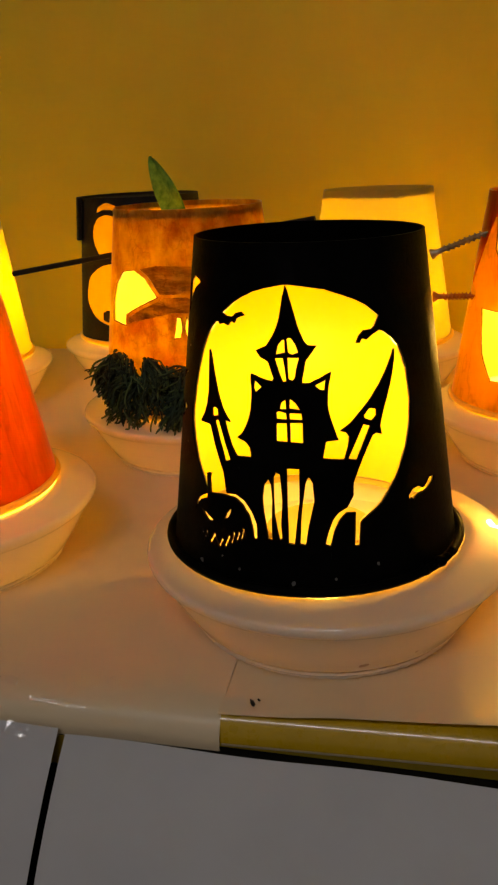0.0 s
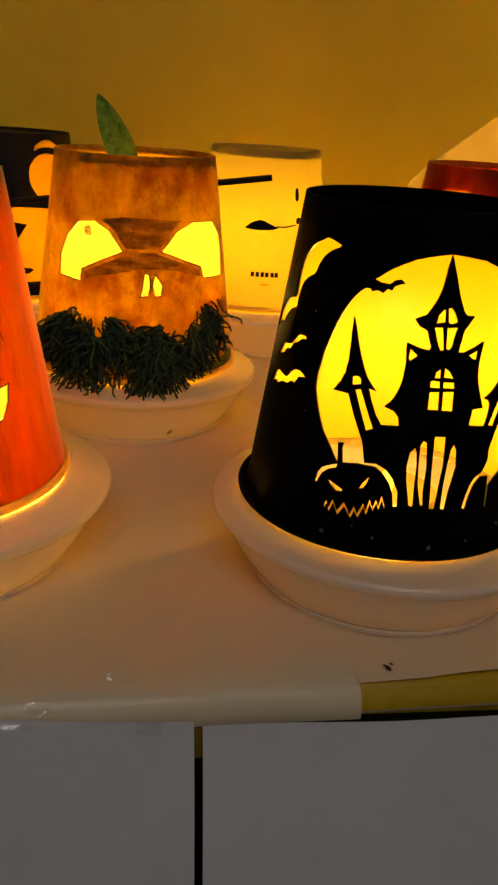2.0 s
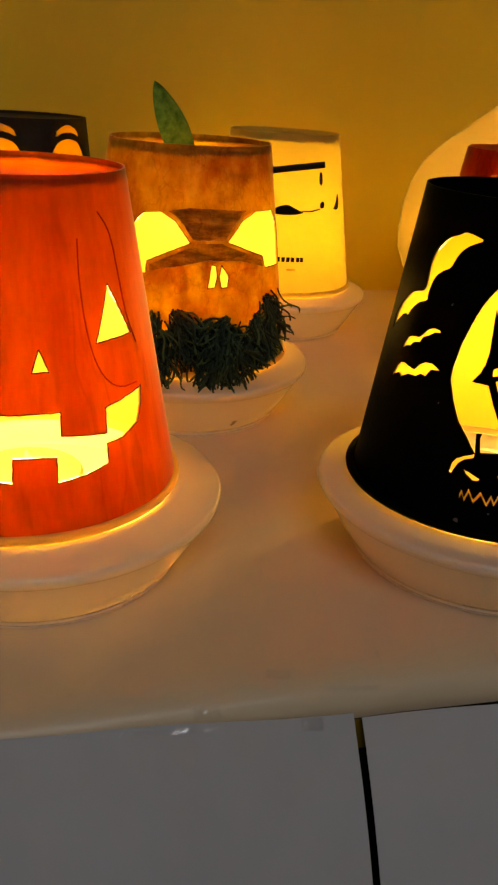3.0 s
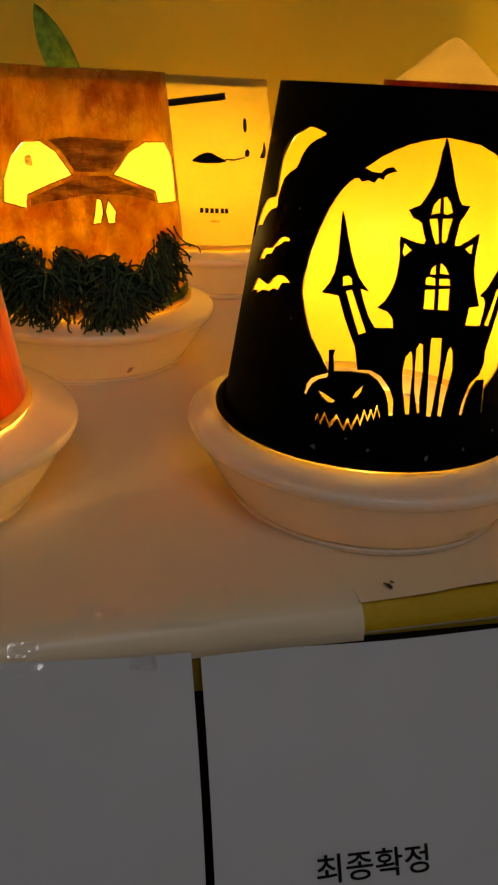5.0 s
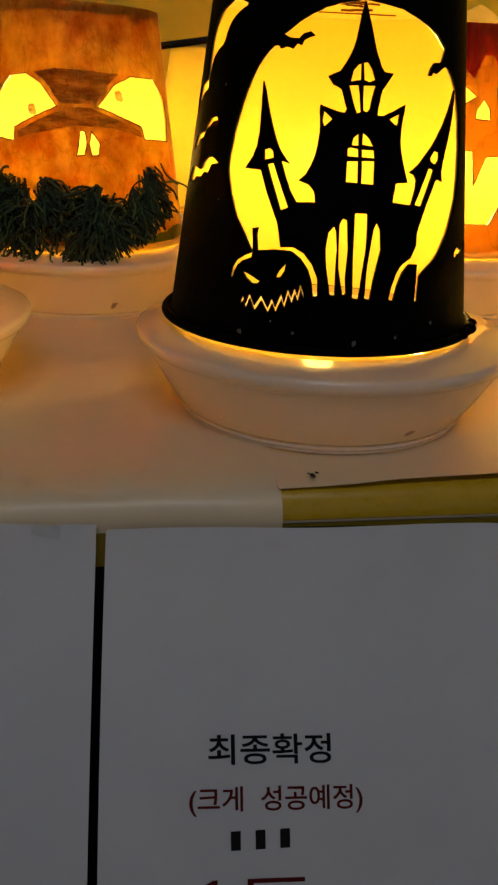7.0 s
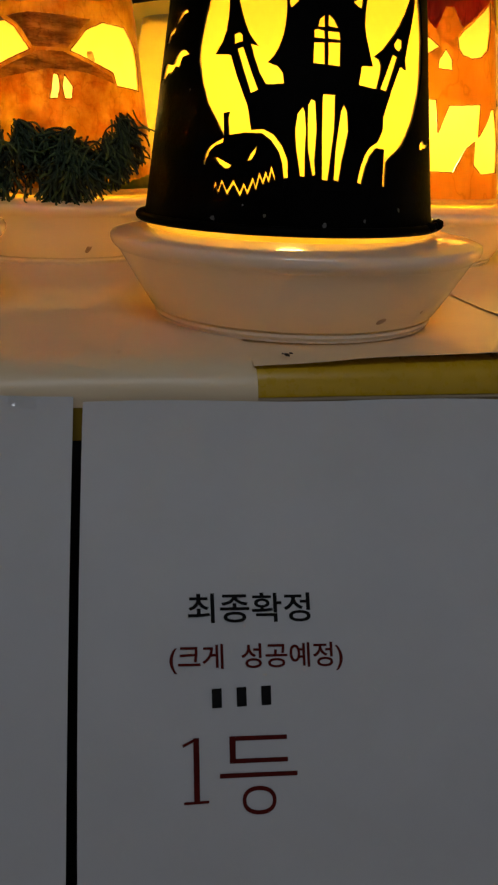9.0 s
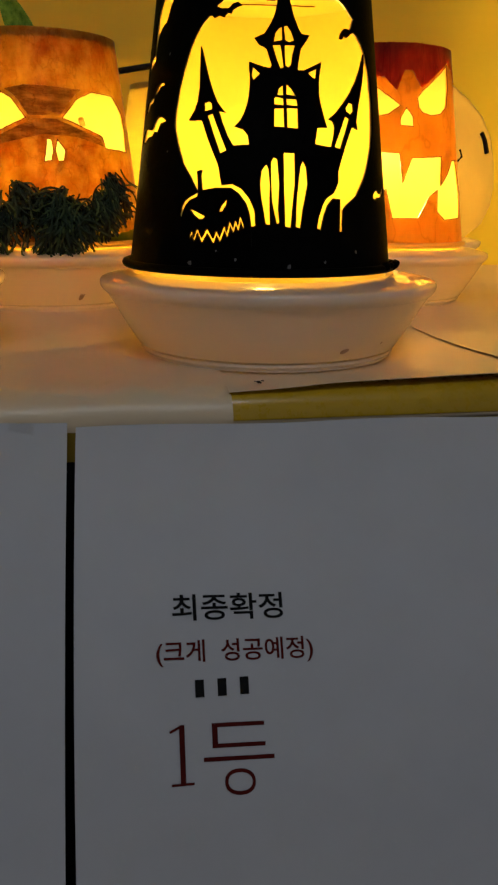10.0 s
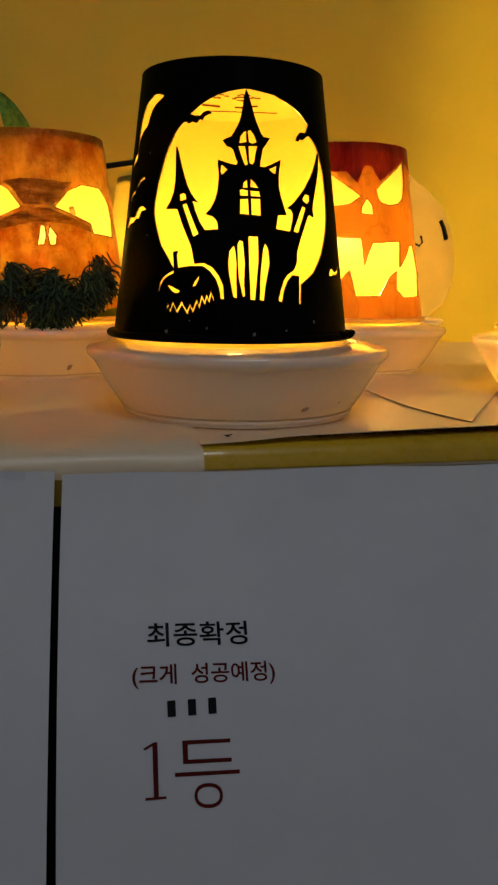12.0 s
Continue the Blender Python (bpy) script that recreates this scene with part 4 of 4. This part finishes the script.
smudge(saucer, -0.0730, ((48.0, 10.2, 1.1, 3.0, 0.5), (27.5, 6.4, 1.6, 0.9, 0.6)))
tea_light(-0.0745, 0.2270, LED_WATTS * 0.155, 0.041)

# ---- the bearded pumpkin lantern ----
ORANGE = Cup(0.0341, 0.1191)
AX = 11.5
eye = [(AX - 11.0, 52.6), (AX - 20.5, 60.8), (AX - 30.0, 64.0), (AX - 41.0, 63.0), (AX - 50.0, 57.0), (AX - 55.0, 48.5), (AX - 54.0, 40.6), (AX - 37.0, 39.6), (AX - 36.6, 44.6), (AX - 24.0, 48.8)]
eye_r = [(AX + 11.6, 53.0), (AX + 22.0, 61.0), (AX + 34.0, 64.4), (AX + 54.0, 64.0), (AX + 66.0, 57.0), (AX + 68.0, 49.0), (AX + 65.0, 40.4), (AX + 41.0, 41.4), (AX + 39.0, 46.2), (AX + 25.0, 49.6)]
nostril = [(AX - 1.0, 35.0), (AX + 1.6, 44.4), (AX + 4.0, 44.0), (AX + 4.8, 39.8), (AX + 3.4, 35.4)]
nostril_r = [(AX + 7.6, 44.2), (AX + 12.2, 39.6), (AX + 10.8, 35.4), (AX + 7.4, 35.2), (AX + 6.0, 39.8)]
brow = [(AX - 9.6, 53.8), (AX - 14.5, 58.6), (AX - 19.0, 61.9), (AX - 25.0, 64.4), (AX - 12.0, 66.0), (AX + 6.0, 65.6), (AX + 26.0, 65.0), (AX + 20.6, 62.2), (AX + 15.4, 58.4), (AX + 10.4, 53.8)]
muzzle = [(AX - 35.0, 43.2), (AX - 23.4, 47.2), (AX - 9.4, 51.4), (AX - 7.0, 52.4), (AX + 7.6, 52.6), (AX + 10.2, 51.8), (AX + 25.0, 48.2), (AX + 38.0, 44.8), (AX + 39.4, 42.2), (AX + 20.0, 45.4), (AX + 0.0, 46.2), (AX - 20.0, 43.2), (AX - 35.0, 40.6)]
orange = lantern(-0.1728, 0.3595, ORANGE, "orange mottled cup lantern with a dark green yarn beard", M_ORANGE, "mottled orange brown paint", [eye, eye_r, nostril, nostril_r, brow, muzzle], films=[None, None, None, None, M_BROWN, M_BROWN], edge=M_EDGE, seed=40, disc=M_ORANGE, disc_mm=85.6)
for a, h in ((-137.0, 50.0), (160.0, 57.0)):
    part("inner_mark", wrap(ORANGE, rounded([(a - 3.4, h - 2.4), (a + 2.6, h - 1.8), (a + 3.6, h + 2.0), (a - 1.4, h + 2.6)], 1), (), -0.0009, 0.0002), M_BROWN, orange, "dark blot inside the cup")
part("green_smear", wrap(ORANGE, shaky([(AX + 14, 2.2), (AX + 40, 4.0), (AX + 66, 7.0), (AX + 76, 6.0), (AX + 74, 2.2), (AX + 60, 1.2), (AX + 30, 0.7)], 0.4, 63), (), 0.00025, 0.0002), M_GREENPAINT, orange)


def yarn_beard(cup, seed):
    """Short curled strands of thick yarn, hanging in tufts round the lower face."""
    rng = random.Random(seed)
    verts, faces = [], []
    sides, n = 5, 24
    low = lambda a: float(np.interp(a, (-54, -32, -14, 8, 35, 50, 65, 86), (15, 9, -8, -6, 4, 14, 18, 21)))
    high = lambda a: float(np.interp(a, (-54, -32, -6, 12, 30, 50, 65, 86), (20, 27, 27, 23, 24, 31, 34, 31)))
    tufts = []
    for _ in range(30):
        a = rng.uniform(-45, 82)
        tufts.append((a, rng.uniform(0.40, 1.0), rng.uniform(0.5, 1.0), rng.gauss(0, 0.5), rng.uniform(2.2, 4.2)))
    for k in range(1150):
        ta, tv, full, lean, spread = rng.choice(tufts)
        a = ta + rng.gauss(0, spread)
        h = low(a) + (high(a) - low(a)) * min(1.0, max(0.22, tv + rng.gauss(0, 0.12)))
        mid = 1 - 0.45 * min(1, abs(a - 5) / 60)
        out = 0.0005 + (0.0015 if k < 300 else 0.0072) * rng.random() * mid * full
        p = cup.point(a, h, out)
        side = Vector((math.cos(radians(a)), math.sin(radians(a)), 0))
        away = Vector((math.sin(radians(a)), -math.cos(radians(a)), 0))
        axis = (side * (lean + rng.gauss(0, 0.38)) + away * rng.uniform(-0.1, 0.55) + Vector((0, 0, rng.gauss(-0.85, 0.35)))).normalized()
        u0 = axis.cross(away).normalized()
        v0 = axis.cross(u0)
        length = min(rng.uniform(0.008, 0.019), max(0.005, (h - low(a)) / 1000 + 0.0035))
        curl, ph = rng.uniform(0.0007, 0.0021), rng.uniform(0, 6.28)
        spin = rng.uniform(2.5, 7.5) * rng.choice((-1, 1))
        r = rng.uniform(0.00032, 0.00052)
        pts = []
        for i in range(n):
            s = i / (n - 1)
            grow = 0.6 + 0.5 * s
            q = p + axis * length * s + u0 * (curl * grow * (math.cos(ph + spin * s) - math.cos(ph))) + v0 * (curl * grow * (math.sin(ph + spin * s) - math.sin(ph)))
            q.z -= 0.0022 * s * s
            over = math.hypot(q.x, q.y) - cup.radius(q.z - MOUTH_Z) - 0.0006
            if over < 0:
                q = q - away * over
            reach = math.hypot(q.x, q.y)
            if reach < 0.0578:
                q.z = max(q.z, 0.0272 - 0.22 * max(0.0, reach - 0.0484))
            pts.append(q)
        base = len(verts)
        for i, q in enumerate(pts):
            d = (pts[min(i + 1, n - 1)] - pts[max(i - 1, 0)]).normalized()
            u = d.cross(away + Vector((0.01, 0.02, 0.03))).normalized()
            v = d.cross(u)
            rr = r * (1 if i < n - 1 else 0.5) * (1 + 0.15 * math.sin(2.7 * i + ph))
            for k in range(sides):
                t = 2 * math.pi * k / sides
                verts.append(q + rr * (math.cos(t) * u + math.sin(t) * v))
        for i in range(n - 1):
            for k in range(sides):
                j = (k + 1) % sides
                faces.append((base + i * sides + k, base + i * sides + j, base + (i + 1) * sides + j, base + (i + 1) * sides + k))
        faces.append(tuple(base + k for k in range(sides)))
        faces.append(tuple(base + (n - 1) * sides + k for k in range(sides)))
    return verts, faces


beard = mesh_object("beard", *yarn_beard(ORANGE, 71), M_YARN, True)
beard.parent = orange
tagged(beard, "curly dark green yarn beard", kind="stuff")


def leaf_blade():
    """A pointed felt leaf with a folded middle rib and some thickness."""
    bm = bmesh.new()
    n = 18
    rows = []
    for side in (0.0006, -0.0006):
        line = []
        for i in range(n + 1):
            s = i / n
            w = 0.0064 * (math.sin(math.pi * min(1.0, 0.14 + 0.86 * s)) ** 0.7) * (1 - 0.12 * s)
            bend = 0.0022 * s * s
            line.append([bm.verts.new((k * w, side - abs(k) * 0.0012 + bend, s * 0.0345)) for k in (-1, -0.6, 0, 0.6, 1)])
        rows.append(line)
    a, b = rows
    for i in range(n):
        for k in range(4):
            bm.faces.new((a[i][k], a[i][k + 1], a[i + 1][k + 1], a[i + 1][k]))
            bm.faces.new((b[i][k], b[i + 1][k], b[i + 1][k + 1], b[i][k + 1]))
        for k in (0, 4):
            bm.faces.new((a[i][k], a[i + 1][k], b[i + 1][k], b[i][k]))
    for i in (0, n):
        for k in range(4):
            bm.faces.new((a[i][k], a[i][k + 1], b[i][k + 1], b[i][k]))
    bmesh.ops.recalc_face_normals(bm, faces=bm.faces[:])
    return bm


leaf = part("leaf", leaf_blade(), M_LEAF, orange, "green felt leaf stuck in the top", 60)
leaf.matrix_basis = pose(-0.0005, -0.004, 0.1095, 8, -25, -12)
stick = part("stick", tube([(-0.108, 0.0105, 0.0850), (-0.05, 0.0085, 0.0945), (0.0, 0.0072, 0.1020), (0.03, 0.0065, 0.1067), (0.0590, 0.0055, 0.1112)], 0.0014, 10), M_BLACKCARD, orange, "thin black stick pushed through as arms")
smudge(dish(-0.1728, 0.3595, "white glossy upturned saucer under the bearded lantern"), -0.1728, ((27.3, 7.6, 1.2, 2.4, 0.4),))
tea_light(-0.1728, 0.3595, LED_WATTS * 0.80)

def curved(line, rounds=2):
    """Corner cutting on an open line."""
    for _ in range(rounds):
        line = [line[0]] + [(a[0] * (1 - w) + b[0] * w, a[1] * (1 - w) + b[1] * w) for a, b in zip(line, line[1:]) for w in (0.25, 0.75)] + [line[-1]]
    return line


# ---- the red jack-o'-lantern ----
RED = Cup(0.0300, 0.1199)
RX = 15.5
tri_eye = [(RX + 34.5, 63.2), (RX + 45.4, 49.4), (RX + 25.0, 49.0)]
grin = [(RX + 47.0, 34.4), (RX + 45.0, 29.4), (RX + 41.5, 25.2), (RX + 33.0, 22.8), (RX + 24.8, 22.4), (RX + 24.6, 17.2), (RX + 15.0, 15.4), (RX + 4.9, 14.6), (RX + 5.1, 21.4), (RX - 10.1, 21.8), (RX - 10.3, 15.2), (RX - 20.0, 16.2),
        (RX - 29.0, 18.2), (RX - 29.4, 23.0), (RX - 37.0, 25.0), (RX - 43.0, 29.6), (RX - 46.0, 34.4), (RX - 29.0, 32.2), (RX - 29.0, 26.0), (RX - 14.6, 26.8), (RX - 14.6, 33.0), (RX + 7.7, 33.0), (RX + 7.2, 26.8), (RX + 25.2, 25.2), (RX + 25.8, 32.0)]
red = lantern(-0.2234, 0.2241, RED, "red brushed cup lantern with a gap-toothed pumpkin grin", M_RED, "streaky red paint", [tri_eye, mirror(tri_eye, RX), [(RX + 1.1, 49.2), (RX + 4.4, 43.4), (RX - 2.0, 43.4)], grin], edge=M_EDGE, seed=80, disc=M_RED, disc_mm=87.2)
for line in (((36.9, 75.1), (35.6, 65.7), (36.6, 51.8), (40.4, 41.4), (48.5, 36.0), (60.0, 35.8)), ((49.7, 81.0), (56.1, 76.0), (57.8, 66.0), (59.1, 54.8), (63.9, 46.2))):
    part("pen_line", tube([RED.point(a, h, 0.0001) for a, h in curved(line)], 0.00020, 6), M_STROKE, red, "soft dark red brush line")
dish(-0.2200, 0.2241, "white glossy upturned saucer under the red lantern")
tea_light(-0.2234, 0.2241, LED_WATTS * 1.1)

# ---- the orange fanged lantern with screws ----
FANG = Cup(0.0325, 0.1209)
FX = 9.0
f_eye = [(FX + 43.5, 83.0), (FX + 28.0, 77.0), (FX + 13.0, 70.2), (FX + 8.2, 66.8), (FX + 9.6, 62.6), (FX + 13.0, 60.4), (FX + 21.0, 59.4), (FX + 30.0, 60.4), (FX + 38.5, 64.0), (FX + 43.0, 72.0)]
f_eye_l = [(FX - 60.0, 80.0), (FX - 44.0, 80.0), (FX - 30.0, 74.4), (FX - 5.0, 63.4), (FX - 14.0, 59.4), (FX - 26.0, 58.2), (FX - 48.0, 60.4), (FX - 58.0, 68.0)]
f_mouth = [(FX - 62.0, 43.0), (FX - 21.8, 42.6), (FX - 4.8, 42.2), (FX - 3.4, 34.0), (FX - 2.4, 28.4), (FX + 4.0, 40.0), (FX + 30.0, 41.2), (FX + 28.0, 27.6), (FX + 36.0, 33.0), (FX + 43.9, 39.6), (FX + 50.0, 40.0), (FX + 60.0, 25.0), (FX + 53.4, 12.7),
           (FX + 30.3, 11.9), (FX + 23.7, 15.7), (FX + 24.8, 25.9), (FX + 17.5, 22.9), (FX + 8.4, 12.7), (FX - 8.6, 12.6), (FX - 12.9, 26.0), (FX - 20.5, 19.7), (FX - 32.0, 14.6), (FX - 45.0, 13.6), (FX - 55.0, 24.0)]
fang = lantern(-0.0082, 0.3885, FANG, "orange fanged cup lantern with crimson top and two screws", M_AMBER, "translucent amber orange paint", [f_eye, f_eye_l, [(FX - 0.1, 62.4), (FX - 4.6, 58.0), (FX - 4.8, 54.6), (FX + 5.0, 54.1), (FX + 4.6, 58.4)], f_mouth], edge=M_EDGE, seed=120, disc=M_CRIMSON, disc_mm=87.0)
part("crimson_top", wrap(FANG, shaky([(-180, 72), (-120, 76), (-90, 62), (-75, 52), (FX - 64, 80.6), (FX - 44, 81.2), (FX - 30, 75.6), (FX - 18, 76.0), (FX - 8, 70.0), (FX - 2, 79.0), (FX + 4, 79.0), (FX + 12, 71.4), (FX + 28, 78.2), (FX + 43.5, 84.2), (FX + 60, 78), (90, 70), (130, 78), (180, 72), (180, 90.8), (-180, 90.8)], 0.3, 131), (), 0.0003, 0.00025), M_CRIMSON, fang, "crimson painted top")


def screw(parent, a, b, mat, label):
    """A wood screw: tapering shank, spiral thread and countersunk head at b."""
    a, b = Vector(a), Vector(b)
    n = 9
    s = part("screw", tube([a + (b - a) * i / n for i in range(n + 1)], 0.0011, 10, [0.35, 0.8, 1, 1, 1, 1, 1, 1, 1.2, 2.4]), mat, parent, label, 40)
    d = (b - a).normalized()
    u = d.cross(Vector((0, 0, 1))).normalized()
    v = d.cross(u)
    turns, steps = 8, 96
    part("thread", tube([a + (b - a) * (0.05 + 0.72 * i / steps) + 0.0014 * (math.cos(6.283 * turns * i / steps) * u + math.sin(6.283 * turns * i / steps) * v) for i in range(steps + 1)], 0.00035, 5), mat, s)
    return s


screw(fang, (-0.0310, -0.020, 0.1045), (-0.0545, -0.0185, 0.0950), M_STEEL, "steel wood screw stuck into the cup")
screw(fang, (-0.0350, -0.020, 0.0775), (-0.0530, -0.0185, 0.0765), M_COPPER, "coppery wood screw stuck into the cup")
dish(-0.0060, 0.3885, "white glossy upturned saucer under the fanged lantern")
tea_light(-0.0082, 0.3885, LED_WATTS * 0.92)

# ---- the white lantern with a drawn face ----
WHITE = Cup(0.0320, 0.1170)
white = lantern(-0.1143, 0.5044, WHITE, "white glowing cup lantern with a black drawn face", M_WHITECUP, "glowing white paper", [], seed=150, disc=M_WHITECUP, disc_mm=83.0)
lips = rounded([(-16, 45.0), (-9, 48.6), (-1, 50.2), (7, 47.6), (14, 45.6), (7, 44.6), (-2, 44.2), (-9, 44.4)], 1)
part("drawn_mouth", wrap(WHITE, lips, (), 0.0003, 0.0002), M_BLACKINK, white)
part("drawn_line", wrap(WHITE, [(12, 46.2), (20, 46.0), (30, 47.4), (30, 48.0), (20, 46.8), (12, 46.8)], (), 0.0003, 0.0002), M_BLACKINK, white)
part("drawn_spot", wrap(WHITE, rounded([(30, 48.0), (34, 48.0), (35, 50.6), (33, 52.0), (30, 51.0)]), (), 0.0003, 0.0002), M_BLACKINK, white)
part("drawn_drip", wrap(WHITE, rounded([(29.5, 67.5), (32.5, 67.5), (33, 62.0), (31, 60.0), (29, 62.0)]), (), 0.0003, 0.0002), M_BLACKINK, white)
part("drawn_cheek", wrap(WHITE, rounded([(46, 47.0), (54, 46.5), (57, 51.0), (55, 56.0), (52, 51.0)], 1), (), 0.0003, 0.0002), M_BLACKINK, white)
for a in (-7, -3.2, 0.6, 4.2, 8.4, 11.6):
    part("printed_bar", wrap(WHITE, [(a, 18.6), (a + 2.6, 18.6), (a + 2.6, 21.2), (a, 21.2)], (), 0.0003, 0.0002), M_BLACKINK, white)
part("printed_bar", wrap(WHITE, [(1, 13.8), (8, 13.8), (8, 15.0), (1, 15.0)], (), 0.0003, 0.0002), M_BROWN, white)
dish(-0.1143, 0.5044, "white glossy upturned saucer under the white lantern")
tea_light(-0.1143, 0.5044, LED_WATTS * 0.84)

# ---- the black lantern with pale orange faces ----
DARK = Cup(0.0372, 0.1178)
face_cuts = []
for c in (-5, 53):
    face_cuts += [rounded([(c - 19, 62), (c - 19, 70), (c - 12, 76.4), (c - 1, 78.2), (c + 11, 76.0), (c + 18, 68), (c + 17, 58), (c + 10, 52.4), (c - 10, 52.4)], 2),
                  rounded([(c - 14, 78.6), (c - 12, 82.4), (c - 1, 85.4), (c + 10, 82.6), (c + 13, 78.4), (c + 5, 80.8), (c - 6, 81.0)], 1)]
face_cuts.append(rounded([(-37, 26), (-32, 40), (-12, 48.6), (24, 50), (60, 48), (80, 40), (84, 26), (70, 14), (44, 9), (4, 9), (-22, 14)], 2))
dark = lantern(-0.2663, 0.4934, DARK, "black cup lantern with pale orange face and wide band", M_BLACKCARD, "black card", face_cuts, films=[M_PALEORANGE] * 5, seed=170, disc=M_BLACKCARD, disc_mm=86)
part("drawn_nose", wrap(DARK, [(11.5, 42.5), (29.7, 40.4), (18.5, 29.2)], (), 0.0003, 0.0008), M_BLACKCARD, dark)
part("drawn_mouth", wrap(DARK, rounded([(8.7, 19.7), (16.8, 17.9), (34.1, 16.2), (28.1, 13.2), (8.4, 14.0), (-13.6, 13.0), (-13.3, 20.7)], 1), (), 0.0003, 0.0008), M_BLACKCARD, dark)
part("wide_band", wrap(DARK, band(62.0, 87.6, -150, -46), (), 0.0030, 0.0024), M_BLACKCARD, dark, "loose black card flap")
dish(-0.2663, 0.4934, "white glossy upturned saucer under the black-faced lantern")
tea_light(-0.2663, 0.4934, LED_WATTS * 1.25)

# ---- the white spotted lantern ----
SPOT = Cup(0.0360, 0.1120)
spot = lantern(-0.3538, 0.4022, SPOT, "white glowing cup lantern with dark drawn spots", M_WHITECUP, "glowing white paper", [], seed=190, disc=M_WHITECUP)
for a, h, s in ((62, 60, 3.4), (44, 44, 3.0), (72, 34, 2.2), (66, 16, 3.6), (30, 24, 3.2), (20, 62, 3.0)):
    part("drawn_spot", wrap(SPOT, ellipse(a, h, s * 1.2, s, 0, 324, 9), (), 0.0003, 0.0002), M_BLACKINK, spot)
dish(-0.3538, 0.4022, "white glossy upturned saucer under the spotted lantern")
tea_light(-0.3538, 0.4022, LED_WATTS * 1.25)

# ---- the white ghost lantern ----
ghost = empty("ghost_lantern", pose(0.0300, 0.5200, 0.75), "white glowing paper ghost lantern with a pointed top", "lantern", "cup lanterns")
prof = [(0.0460, 0.0275), (0.0560, 0.036), (0.0610, 0.048), (0.0622, 0.060), (0.0612, 0.074), (0.0580, 0.089), (0.0520, 0.102), (0.0430, 0.112), (0.0335, 0.120), (0.0235, 0.128), (0.0140, 0.136), (0.0070, 0.1415), (0.0022, 0.1444), (0.0, 0.1448)]
part("hood", lathe(prof + [(r * 0.985, z - 0.0004) for r, z in prof[::-1]], 96, 0.012), M_GHOST, ghost, "glowing white paper hood", 60)


def face_mark(pts, r):
    return part("drawn_mark", tube(pts, r, 6), M_BLACKINK, ghost)


face_mark([(0.0209, -0.0570, 0.0752), (0.0238, -0.0561, 0.0739), (0.0263, -0.0545, 0.0765), (0.0250, -0.0542, 0.0805)], 0.0008)
face_mark([(0.0410, -0.0396, 0.0911), (0.0437, -0.0389, 0.0864), (0.0457, -0.0391, 0.0790)], 0.0022)
dish(0.0300, 0.5200, "white glossy upturned saucer under the ghost lantern")
tea_light(0.0300, 0.5200, LED_WATTS * 1.35)

# ---- the lantern at the end of the row ----
# Only its saucer shows; cup and rear opening are added to brighten the wall.
END = Cup(0.0321, 0.1197)
lantern(0.0960, 0.2870, END, "out-of-view cup lantern, opened at the back to light the wall", M_WHITECUP, "glowing white paper", [[(84, 5), (276, 5), (276, 78), (84, 78)]], seed=210, disc=M_WHITECUP)
dish(0.0960, 0.2870, "white glossy upturned saucer at the end of the row")
# Much stronger than the other lamps, for the glow on the wall.
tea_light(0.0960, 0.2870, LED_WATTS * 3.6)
